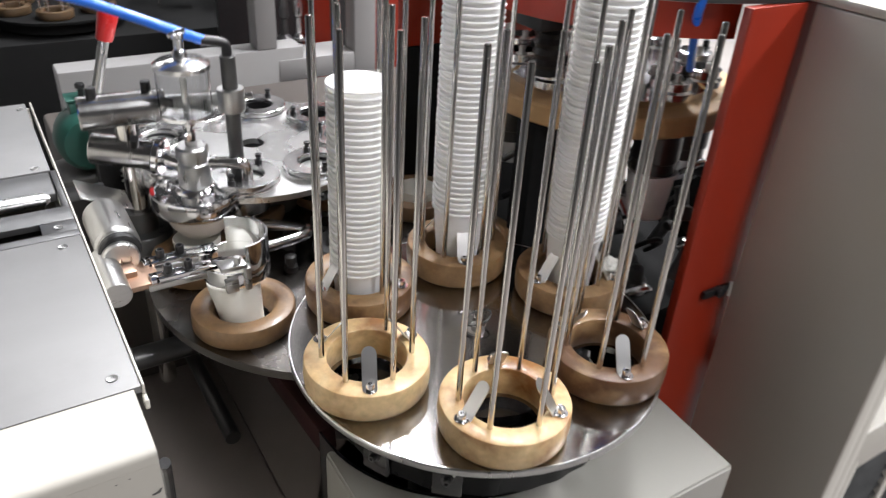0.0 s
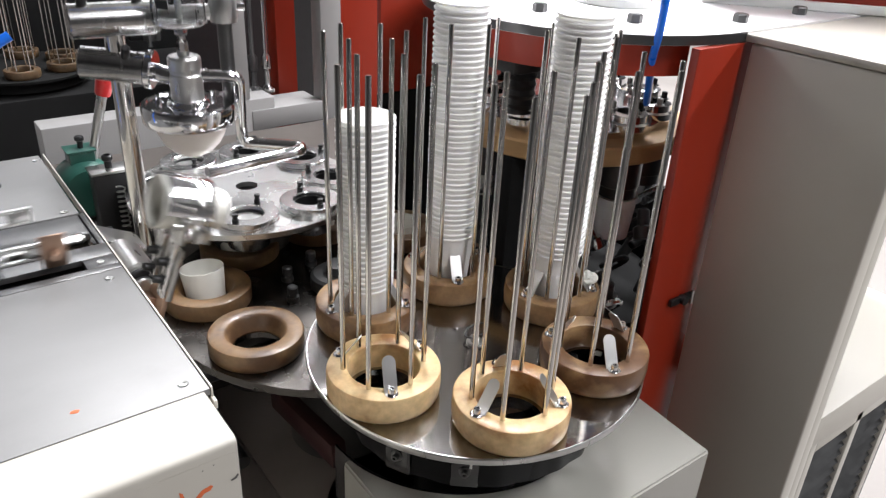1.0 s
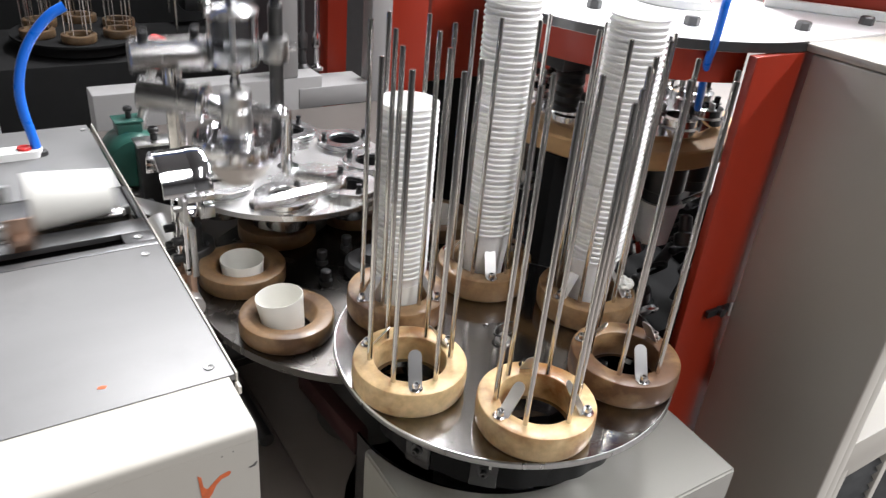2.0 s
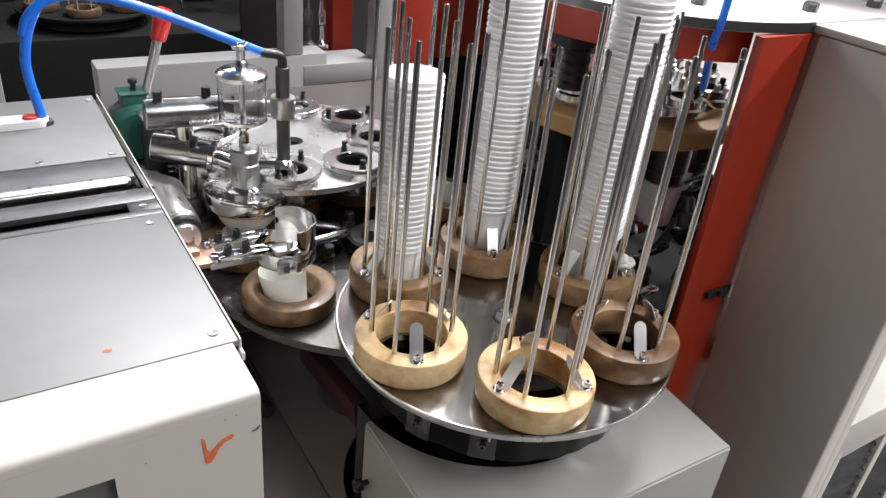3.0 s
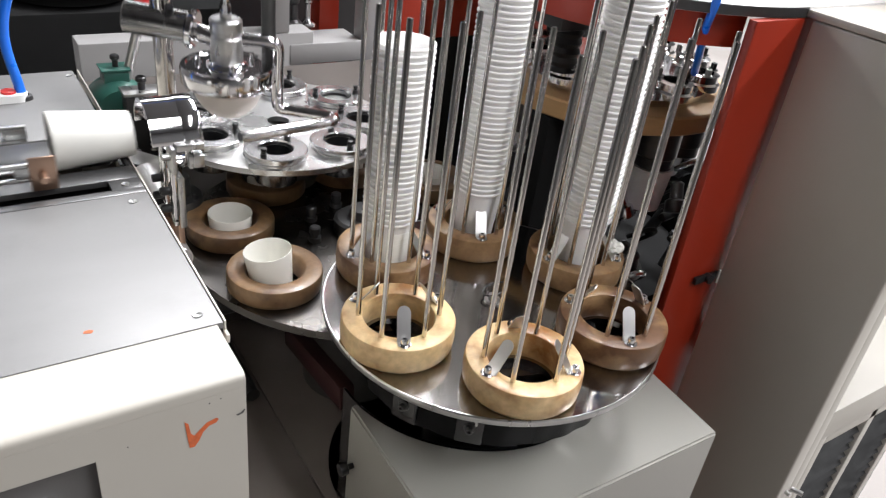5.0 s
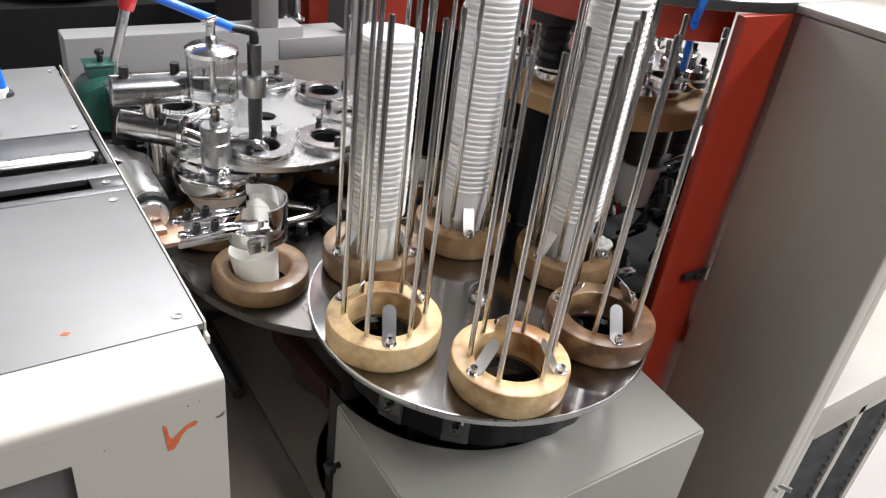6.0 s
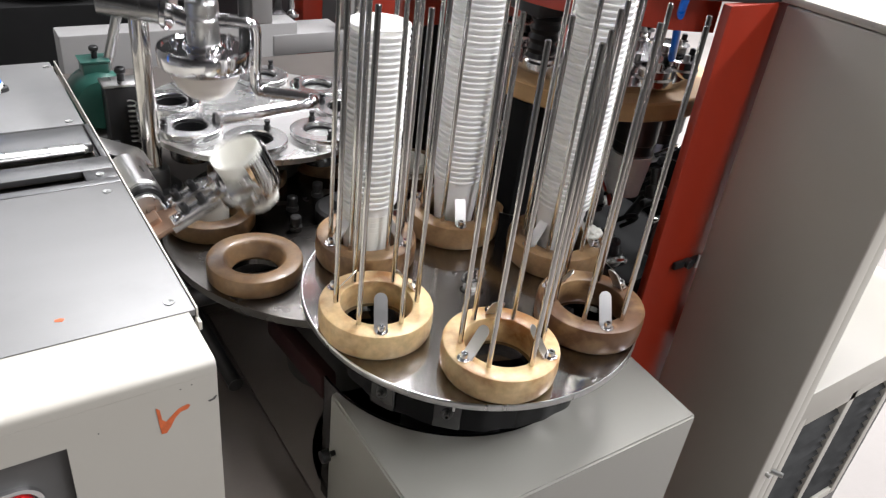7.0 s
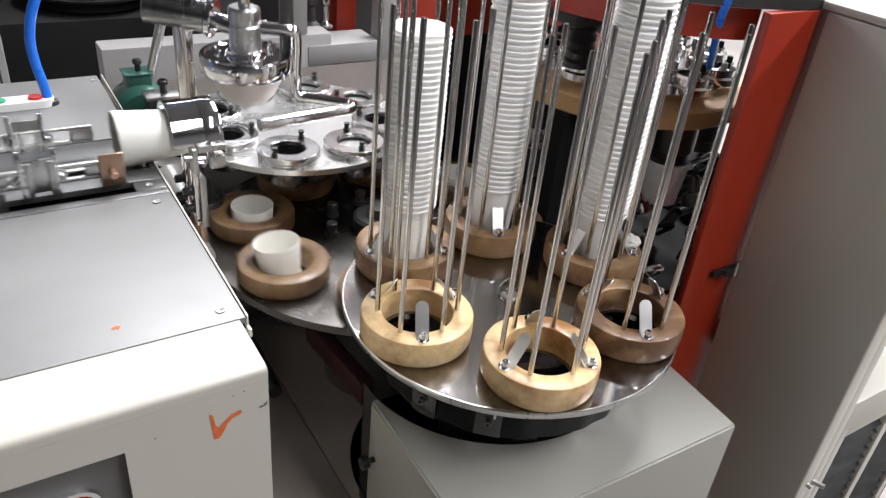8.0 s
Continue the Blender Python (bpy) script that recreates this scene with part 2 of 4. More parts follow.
COPPER = surface("coppery_flat_bar", (0.45, 0.30, 0.22), 0.35, 0.9, 0.15, 30, 0.05)
CONCRETE = surface("dark_concrete", (0.24, 0.22, 0.205), 0.7, 0.0, 0.25, 4, 0.2, stain=0.5, stain_color=(0.13, 0.12, 0.11), stain_scale=2)
WALL_PAINT = surface("hall_wall", (0.20, 0.20, 0.20), 0.8, 0.0, 0.15, 1.5, 0.1)
CEIL_PAINT = surface("hall_ceiling", (0.16, 0.16, 0.165), 0.8, 0.0, 0.1, 1.5, 0.05)
DIM = surface("grimy_machine_grey", (0.10, 0.097, 0.094), 0.5, 0.3, 0.4, 14, 0.1)
# enamel toned down to make up for the strong far lamps
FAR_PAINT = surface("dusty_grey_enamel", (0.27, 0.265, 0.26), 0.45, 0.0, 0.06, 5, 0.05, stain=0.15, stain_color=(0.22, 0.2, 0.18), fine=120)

# red with the shade mixed into its colour
SHADED_RED = surface("dull_maroon_paint", (0.035, 0.008, 0.008), 0.6, 0.0, 0.2, 12, 0.05)
GLASS = bpy.data.materials.new("clear_glass")
GLASS.use_nodes = True
gb = GLASS.node_tree.nodes["Principled BSDF"]
gb.inputs["Transmission Weight"].default_value, gb.inputs["Roughness"].default_value, gb.inputs["IOR"].default_value = 1.0, 0.02, 1.3
gb.inputs["Base Color"].default_value = (0.98, 0.99, 1.0, 1)

# ---- hall ----
part("floor", span(-9, 9, -8, 10, -0.1, 0.0, 0), CONCRETE, kind="structure", label="dark stained concrete factory floor")
part("ceiling", span(-9, 9, -8, 10, 4.6, 4.8, 0), CEIL_PAINT, kind="structure", label="plain grey hall ceiling")
part("wall_north", span(-9, 9, 10, 10.2, 0, 4.6, 0), WALL_PAINT, kind="structure", label="plain grey hall wall")
part("wall_south", span(-9, 9, -8.2, -8, 0, 4.6, 0), WALL_PAINT, kind="structure", label="plain grey hall wall")
part("wall_east", span(9, 9.2, -8, 10, 0, 4.6, 0), WALL_PAINT, kind="structure", label="plain grey hall wall")
part("wall_west", span(-9.2, -9, -8, 10, 0, 4.6, 0), WALL_PAINT, kind="structure", label="plain grey hall wall")

# ---- cycle of the machine ----
CYCLE = 1.467
BEATS = [0.1 - CYCLE * k for k in range(9, 0, -1)] + [0.10, 1.57, 3.04, 4.50, 5.98, 7.47, 8.90] + [8.90 + CYCLE * k for k in range(1, 4)]
STEP = 360 / 8


def ease(a, b, t):
    u = min(1, max(0, (t - a) / (b - a)))
    return u * u * (3 - 2 * u)


def table_turn(t):
    return -STEP * sum(ease(b - 0.965, b - 0.70, t) for b in BEATS)


def turret_turn(t):
    return -STEP * sum(ease(b - 0.96, b - 0.64, t) for b in BEATS)


def grip_turn(t):
    return 90 * sum(ease(b - 0.66, b - 0.37, t) - ease(b + 0.06, b + 0.34, t) for b in BEATS)


def plunger_lift(t):
    t -= 0.03
    i = max(k for k, b in enumerate(BEATS) if b <= t)
    u = (t - BEATS[i]) / (BEATS[i + 1] - BEATS[i])
    return 0.233 / 2 * (1 - math.cos(2 * math.pi * u))


def feed_shift(t):
    return -0.34 + 0.34 * sum(ease(b - 1.5, b - 0.72, t) - ease(b - 0.66, b - 0.30, t) for b in BEATS)


PITCH = 0.0077


def stack_rise(t):
    return PITCH * sum(ease(b - 0.1, b + 0.1, t) for b in BEATS if b > 0)


TIMES = [i / 20 for i in range(161)]

# ---- collecting turntable ----
TC, TZ = (0.446, 0.588), 0.876
RING_R, RING_AT = 0.0690, 0.1570
RING_ANGLES = (186.5, 246.5, 306.5, 6.5, 66.5, 126.5)
PALE_RINGS = (186.5, 246.5)


def resin_ring(outer, hole, h, lip=0.004):
    """A cast ring: broad flat top, soft shoulders, a slightly undercut foot."""
    return lathe([(hole, lip), (hole, h - lip * 0.5), (hole + 0.0008, h - 0.0006), (hole + 0.0022, h), (outer - 0.0038, h), (outer - 0.0016, h - 0.0009), (outer - 0.0006, h - 0.0030), (outer, h * 0.45), (outer - 0.0010, 0.005), (outer - 0.0030, 0.0012), (outer - 0.0050, 0), (hole + 0.002, 0)], 72, closed=True)


def build_collector():
    t = thing("collecting_turntable", pose(TC[0], TC[1], TZ), "polished steel turntable with six resin rings and guide rods", "turntable")
    spots = [(RING_AT * math.cos(radians(a)), RING_AT * math.sin(radians(a)), a) for a in RING_ANGLES]
    part("disc", plate(circle(0.2225, 128), [circle(0.040, 32, x, y) for x, y, _ in spots], -0.008, 0), DISC_STEEL, t, "polished steel disc with a worn edge")
    part("rim", lathe([(0.2232, -0.0085), (0.2242, -0.007), (0.2242, -0.001), (0.2232, 0.0004), (0.2221, 0.0004), (0.2221, -0.0085)], 128, closed=True), STEEL, t)
    part("hub", lathe([(0, -0.30), (0.075, -0.30), (0.075, -0.100), (0.060, -0.095), (0.060, -0.010), (0, -0.010)], 40), BLACK, t)
    for a in (206, 229, 300):
        br = part("bracket", moved(join(span(0.145, 0.203, -0.016, 0.016, -0.016, -0.0085, 0.001), span(0.194, 0.203, -0.016, 0.016, -0.062, -0.0161, 0.002)), pose(0, 0, 0, 0, 0, a)), GLOSS_BLACK, t)
        part("bracket_bolt", moved(cap_screw(0.0042, 0.007), pose(0, 0, 0, 0, 0, a) @ pose(0.203, 0, -0.038, 0, 90, 0)), DARK_STEEL, br)
    part("belly", lathe([(0, -0.030), (0.12, -0.030), (0.14, -0.022), (0.14, -0.0085), (0, -0.0085)], 48), GLOSS_BLACK, t)
    # crinkled black guard that hangs round the drive below the disc
    rnd = random.Random(7)
    waves = [(rnd.randint(5, 38), rnd.uniform(0, 6.28), rnd.uniform(0.0002, 0.0009)) for _ in range(9)]
    guard = lathe([(0.188, -0.011), (0.186, -0.028), (0.184, -0.045), (0.181, -0.062), (0.178, -0.085), (0.175, -0.085), (0.178, -0.062), (0.181, -0.045), (0.183, -0.028), (0.185, -0.011)], 180, True)
    for v in guard.verts:
        a, low = math.atan2(v.co.y, v.co.x), min(1.0, max(0.0, (-v.co.z - 0.011) / 0.06))
        f = 1 + low * sum(d * math.sin(n * a + p + 25 * v.co.z * (n % 3)) for n, p, d in waves) / 0.19
        v.co.x, v.co.y = v.co.x * f, v.co.y * f
    part("guard", guard, FILM, t, "crinkled glossy black guard skirt", sharp=60)
    part("centre_cap", lathe([(0, 0.0), (0.011, 0.0), (0.011, 0.003), (0.006, 0.003), (0.006, 0.010), (0, 0.010)], 32), STEEL, t)
    loop = [(0.018 * math.cos(a / 10 * 6.283) + 0.008, 0.012 * math.sin(a / 10 * 6.283) + 0.008, 0.012 + 0.004 * math.cos(a / 10 * 6.283)) for a in range(11)]
    part("wire_loop", pipe(loop, 0.0012, 8, 1), DARK_STEEL, t)
    for a in (196, 208, 229, 300):
        x, y = 0.192 * math.cos(radians(a)), 0.205 * math.sin(radians(a))
        part("hanger_bolt", join(rod((x, y, -0.034), (x, y, -0.008), 0.004, 10), rod((x, y, -0.016), (x, y, -0.0085), 0.008, 6)), STEEL, t)
    tab_bm = plate([(-0.0078, -0.004), (0.0078, -0.004)] + [(0.0078 * math.cos(k * math.pi / 8), 0.032 + 0.0078 * math.sin(k * math.pi / 8)) for k in range(9)], [], -0.0006, 0.0006)
    first = None
    for x, y, a in spots:
        ring = part("resin_ring", resin_ring(RING_R, 0.0432, 0.036), RESIN, t, at=pose(x, y, 0, 0, 0, a)) if first is None else again(first["ring"], t, pose(x, y, 0, 0, 0, a))
        if a not in PALE_RINGS:
            ring.material_slots[0].link = "OBJECT"
            ring.material_slots[0].material = RESIN_BROWN
        made = {"ring": ring}
        for k, ra in enumerate((30, 90, 150, 210, 270, 330)):
            m = pose(0.0485 * math.cos(radians(ra)), 0.0485 * math.sin(radians(ra)), 0.026)
            made["rod"] = part("guide_rod", lathe([(0, 0), (0.0031, 0), (0.0031, 0.3688), (0.0024, 0.370), (0, 0.370)], 12), ROD_STEEL, ring, at=m) if first is None and k == 0 else again((first or made)["rod"], ring, m)
        for k, sa in enumerate((60, 180, 300)):
            c, s_ = math.cos(radians(sa)), math.sin(radians(sa))
            m = pose(0.0575 * c, 0.0575 * s_, 0.0362)
            made["screw"] = part("screw", cap_screw(0.0046, 0.0085), CHROME, ring, at=m) if first is None and k == 0 else again((first or made)["screw"], ring, m)
            # a spring tab that leans up over the hole
            m = pose(0.0515 * c, 0.0515 * s_, 0.0372, 0, 0, sa + 90) @ pose(0, 0, 0, 56)
            made["tab"] = part("spring_tab", tab_bm, TAB_STEEL, ring, "thin bright spring tab", at=m) if first is None and k == 0 else again((first or made)["tab"], ring, m)
        first = first or made
    return t


build_collector()

# ---- paper cups ----
CUP_H = 0.085
STACK_Z = 0.8468


def cup_mesh():
    h, r0, r1 = CUP_H, 0.0265, 0.0347
    bead = [(r1 + 0.0010 + 0.0018 * math.cos(radians(a)), h - 0.0019 + 0.0019 * math.sin(radians(a))) for a in range(-110, 131, 30)]
    return lathe([(0, 0.006), (r0 - 0.001, 0.006), (r0, 0), (r0 + 0.0012, 0), (r1 - 0.0002, h - 0.0042)] + bead + [(r1 - 0.0008, h - 0.0025), (r0 + 0.0004, 0.0075), (0, 0.0075)], 40)


def plain_cup_mesh():
    h, r0, r1 = CUP_H, 0.0250, 0.0338
    return lathe([(0, 0.006), (r0 - 0.001, 0.006), (r0, 0), (r0 + 0.0012, 0), (r1, h - 0.001), (r1 - 0.0004, h), (r1 - 0.0010, h), (r1 - 0.0012, h - 0.001), (r0 + 0.0002, 0.0075), (0, 0.0075)], 40)


def build_cups():
    """The three stacks on the collecting table; the third one grows from below."""
    rnd = random.Random(4)
    base = part("paper_cup", cup_mesh(), PAPER)
    tagged(base, "plain white paper cup nested in a tall stack", "cup", "cups in the stacks")
    stacks = {}
    used = False
    for key, a, n, base_z in (("far", 66.5, 43, 0.8853), ("right", 6.5, 43, 0.8853), ("growing", 126.5, 31, STACK_Z)):
        cx, cy = TC[0] + RING_AT * math.cos(radians(a)), TC[1] + RING_AT * math.sin(radians(a))
        stacks[key] = []
        for i in range(n):
            m = pose(cx + rnd.uniform(-0.0003, 0.0003), cy + rnd.uniform(-0.0003, 0.0003), base_z + PITCH * i, 0, 0, rnd.uniform(0, 360))
            if used:
                ob = copy_thing(base, m)
            else:
                ob, used = base, True
                base.matrix_basis = m
            stacks[key].append((ob, m))
    return base, stacks


CUP, STACKS = build_cups()


def build_scrap():
    """A crumpled bit of paper left on the ring under a stack."""
    rnd = random.Random(31)
    bm = bmesh.new()
    bmesh.ops.create_icosphere(bm, subdivisions=3, radius=0.013)
    for v in bm.verts:
        v.co *= 1 + rnd.uniform(-0.16, 0.20)
        v.co.z *= 0.75
    low = min(v.co.z for v in bm.verts)
    m = pose(TC[0] + RING_AT * math.cos(radians(6.5)) + 0.040, TC[1] + RING_AT * math.sin(radians(6.5)) - 0.030, TZ + 0.0362 - low)
    ob = part("paper_scrap", bm, PAPER_PLAIN, at=m, sharp=20)
    tagged(ob, "crumpled cream paper scrap lying on a resin ring", "paper scrap")


build_scrap()

# ---- transfer turntable ----
PC, PR, PZ = (0.4145, 0.904), 0.2060, 0.820
P_ONE = 206.5


def build_transfer():
    t = thing("transfer_turntable", pose(PC[0], PC[1], PZ), "worn steel indexing table with eight brown resin rings", "turntable")
    spots = [(PR * math.cos(radians(P_ONE + STEP * k)), PR * math.sin(radians(P_ONE + STEP * k)), P_ONE + STEP * k) for k in range(8)]
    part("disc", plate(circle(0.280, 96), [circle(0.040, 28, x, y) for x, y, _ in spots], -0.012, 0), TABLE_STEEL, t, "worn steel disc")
    part("hub", lathe([(0, 0.0), (0.045, 0.0), (0.045, 0.02), (0.04, 0.024), (0.02, 0.024), (0.02, 0.04), (0, 0.04)], 32), DARK_STEEL, t)
    first = None
    for k, (x, y, a) in enumerate(spots):
        bm = lathe([(0.033, 0.004), (0.0405, 0.0235), (0.0430, 0.0265), (0.0455, 0.0275), (0.0635, 0.0275), (0.0660, 0.0265), (0.0672, 0.0240), (0.0672, 0.003), (0.0655, 0.0), (0.035, 0.0)], 64, closed=True)
        m = pose(x, y, 0, 0, 0, a)
        first = part("resin_ring", bm, RESIN_DARK, t, "brown resin cup holder ring", at=m) if k == 0 else again(first, t, m)
        b = radians(a + STEP / 2)
        part("stop_bolt", moved(lathe([(0, 0), (0.010, 0), (0.010, 0.008), (0.006, 0.008), (0.006, 0.014), (0.0085, 0.014), (0.0085, 0.024), (0.006, 0.026), (0, 0.026)], 16), pose(0.085 * math.cos(b), 0.085 * math.sin(b), 0)), DARK_STEEL, t)
    return t


TRANSFER = build_transfer()

# ---- forming turret with chrome dies ----
UC, UZ = (0.361, 1.130), 0.926


def build_turret():
    t = thing("forming_turret", pose(UC[0], UC[1], UZ), "scuffed steel turret plate with eight chrome dies", "turret")
    spots = [(0.145 * math.cos(radians(247 + STEP * k)), 0.145 * math.sin(radians(247 + STEP * k)), 247 + STEP * k) for k in range(8)]
    part("plate", plate(circle(0.1985, 96), [circle(0.030, 28, x, y) for x, y, _ in spots] + [circle(0.019, 24)], -0.009, 0), WORN_STEEL, t, "scuffed bright steel plate")
    part("column", lathe([(0, -0.4), (0.07, -0.4), (0.07, -0.1), (0.10, -0.05), (0.10, -0.0095), (0.03, -0.0095), (0.03, -0.2), (0, -0.2)], 32), DIM, t)
    die = None
    for k, (x, y, a) in enumerate(spots):
        m = pose(x, y, 0, 0, 0, a)
        bm = lathe([(0.027, -0.02), (0.027, 0.013), (0.029, 0.015), (0.0485, 0.015), (0.0500, 0.0138), (0.0500, 0.0085), (0.0470, 0.0075), (0.0470, 0.0045), (0.0500, 0.0038), (0.0500, 0), (0.029, -0.02)], 48, closed=True)
        die = part("die", bm, DIE_STEEL, t, at=m) if k == 0 else again(die, t, m)
        part("die_skirt", lathe([(0.0272, -0.040), (0.0325, -0.040), (0.0335, -0.038), (0.0335, -0.0205), (0.0295, -0.0205), (0.0272, -0.030)], 32, True), CLAMP_STEEL, die)
        # black inserts give the die's hole its shade by colour
        part("bore_liner", lathe([(0.0255, -0.030), (0.0268, -0.030), (0.0268, 0.0075), (0.0255, 0.0075)], 32, True), BLACK, die)
        if k not in (0, 2, 3):
            part("bore_plug", lathe([(0, -0.030), (0.0253, -0.030), (0.0253, -0.020), (0, -0.020)], 28), BLACK, die)
        for q in (155, 335):
            px, py = 0.040 * math.cos(radians(q)), 0.040 * math.sin(radians(q))
            pin = lathe([(0, 0.0121), (0.0055, 0.0121), (0.0055, 0.017), (0.0036, 0.018), (0.0036, 0.021), (0.0048, 0.022), (0.0048, 0.026), (0, 0.027)], 12)
            part("pin", moved(pin, pose(px, py, 0.003)), BLACK, die)
        if k in (0, 2, 3):
            part("blank", moved(lathe([(0, 0.002), (0.0252, 0.002), (0.0252, 0.004), (0, 0.004)], 28), pose(0, 0, 0)), STEEL, die)
    return t


TURRET = build_turret()

# ---- gripper arm that tips the cup over ----
PIVOT = (0.094, 0.829, 0.9255)


def build_gripper():
    t = thing("gripper_arm", pose(*PIVOT), "chrome cup gripper on a slotted tipping bracket", "gripper")
    b = 0.1505
    lay = Matrix.Translation((0.0105, 0, b)) @ pose(0, 0, 0, 0, 90, 0)
    part("sleeve_wall", moved(lathe([(0.0400, -0.030), (0.0430, -0.030), (0.0430, 0.006), (0.0400, 0.006)], 48, True, 92, 176), lay), CHROME, t, "polished curved wall over the cup")
    part("collar", moved(lathe([(0.0400, 0.0062), (0.0430, 0.0062), (0.0437, 0.008), (0.0437, 0.026), (0.0430, 0.028), (0.0400, 0.028)], 48, True), lay), CHROME, t, "polished full collar")
    part("clamp_ear", moved(join(span(-0.004, 0.004, -0.052, -0.0435, -0.006, 0.026, 0.001), span(0.012, 0.028, -0.050, -0.041, 0.008, 0.026, 0.001)), lay), STEEL, t)
    for y in (-0.026, 0.012):
        part("slotted_plate", join(span(0.000, 0.006, y - 0.009, y - 0.004, 0.045, 0.128, 0.001), span(0.000, 0.006, y + 0.004, y + 0.009, 0.045, 0.128, 0.001), span(0.000, 0.006, y - 0.009, y + 0.009, 0.040, 0.050, 0.001), span(0.000, 0.006, y - 0.009, y + 0.009, 0.112, 0.130, 0.001)), CHROME, t)
        part("backing", span(0.007, 0.015, y - 0.010, y + 0.010, 0.036, 0.105, 0.001), STEEL, t)
        for z in (0.062, 0.086):
            part("cap_screw", moved(lathe([(0.0075, 0), (0.0075, 0.001), (0.0052, 0.001), (0.0052, 0.011), (0.0046, 0.012), (0.003, 0.012), (0.003, 0.006), (0, 0.006)], 14), pose(0.0, y, z, 0, -90, 0)), BLACK, t)
    part("lever", join(span(0.004, 0.012, -0.034, 0.022, 0.0, 0.052, 0.002), span(-0.004, 0.010, -0.012, 0.012, -0.004, 0.030, 0.003)), COPPER, t, "coppery flat lever")
    part("boss", rod((0, -0.05, 0), (0, 0.04, 0), 0.016, 24, 0.001), STEEL, t)
    part("lug", join(span(-0.002, 0.004, -0.052, -0.030, 0.118, 0.150, 0.001), moved(rod((0, 0, 0), (0, 0, 0.012), 0.004), pose(0.0, -0.046, 0.140, 0, -90, 0))), STEEL, t)
    for ob in t.children:
        ob.data.transform(Matrix.Translation((0, 0, -0.014)))
    return t


GRIPPER = build_gripper()

# ---- plunger head on its lifting post ----
HEAD = (0.232, 0.997, 0.0)


def build_plunger():
    t = thing("plunger_head", pose(HEAD[0], HEAD[1], 0), "chrome pressing head with glass oil cup on a lifting post", "press head")
    part("flange", lathe([(0, 0.884), (0.052, 0.884), (0.0625, 0.888), (0.0655, 0.893), (0.0655, 0.913), (0.0635, 0.916), (0.058, 0.9165), (0.056, 0.914), (0.030, 0.914), (0.027, 0.919), (0.022, 0.922), (0, 0.922)], 64), CHROME, t, "mirror-polished flange")
    for a in (20, 140, 260):
        part("flange_bolt", moved(cap_screw(0.004, 0.010), pose(0.044 * math.cos(radians(a)), 0.044 * math.sin(radians(a)), 0.914)), CHROME, t)
    part("dome", lathe([(0, 0.836), (0.014, 0.838), (0.028, 0.845), (0.040, 0.858), (0.047, 0.872), (0.050, 0.884), (0, 0.884)], 40), DOME, t, "milky rounded pressing dome")
    part("stem", lathe([(0, 0.905), (0.0225, 0.905), (0.0225, 0.955), (0.021, 0.957), (0.021, 0.961), (0.0225, 0.963), (0.0225, 0.978), (0.020, 0.981), (0.008, 0.981), (0.008, 0.988), (0, 0.988)], 32), STEEL, t)
    part("nipple", lathe([(0, 0.985), (0.008, 0.985), (0.008, 1.000), (0.0055, 1.003), (0.0055, 1.008), (0.009, 1.010), (0.009, 1.020), (0.006, 1.024), (0, 1.024)], 8), CHROME, t)
    cup = part("oil_cup", lathe([(0.033, 1.030), (0.035, 1.030), (0.035, 1.090), (0.033, 1.090)], 40, True), GLASS, t, "clear glass oil cup")
    part("base_cap", lathe([(0, 1.020), (0.030, 1.022), (0.036, 1.026), (0.036, 1.0299), (0, 1.0299)], 40), DIE_STEEL, cup)
    part("top_cap", lathe([(0, 1.0901), (0.037, 1.090), (0.037, 1.096), (0.030, 1.101), (0.010, 1.104), (0.009, 1.112), (0.0065, 1.115), (0.0065, 1.128), (0.009, 1.130), (0.009, 1.136), (0, 1.137)], 40), DIE_STEEL, cup)
    part("feed_tube", rod((0, 0, 1.031), (0, 0, 1.090), 0.0045), STEEL, cup)
    part("toggle", rod((-0.012, 0, 1.133), (0.010, 0, 1.138), 0.004), CHROME, cup)
    part("maker_mark", moved(span(-0.009, 0.009, -0.0362, -0.0354, 1.048, 1.060, 0.0003), pose(0, 0, 0, 0, 0, -52)), BLACK, cup, "small dark oval mark")
    # side rod with the hose fitting
    part("side_rod", rod((0.062, 0.0, 0.905), (0.062, 0.0, 1.100), 0.0105, 20, 0.001), DARK_STEEL, t, "dark ground side rod")
    part("collar", moved(lathe([(0.0106, 1.022), (0.018, 1.022), (0.019, 1.026), (0.019, 1.050), (0.018, 1.054), (0.0106, 1.054)], 28, True), pose(0.062, 0, 0)), STEEL, t)
    part("collar_screw", rod((0.078, -0.006, 1.042), (0.090, -0.010, 1.042), 0.005), CHROME, t)
    part("hose_elbow", pipe([(0.062, 0, 1.098), (0.062, 0, 1.112), (0.058, 0.0, 1.118), (0.030, 0.004, 1.122)], 0.007, 12, 2), BLACK, t)
    # bent bar that follows the head
    part("bent_bar", pipe([(0.018, -0.004, 0.952), (0.058, -0.018, 0.950), (0.068, -0.020, 0.944), (0.069, -0.020, 0.930), (0.066, -0.020, 0.860), (0.069, -0.022, 0.850), (0.080, -0.026, 0.848), (0.132, -0.062, 0.846), (0.137, -0.070, 0.846), (0.132, -0.080, 0.846), (0.120, -0.085, 0.846), (-0.018, -0.100, 0.846)], 0.0088, 14, 2), CHROME, t, "bent bright round bar")
    part("bar_grip", rod((0.018, -0.004, 0.952), (0.030, -0.008, 0.952), 0.010), CHROME, t)
    # lifting post and its clamps
    px, py = -0.074, 0.052
    part("lift_post", rod((px, py, 0.55), (px, py, 1.022), 0.0135, 24, 0.001), ROD_STEEL, t, "thick ground steel lifting post")
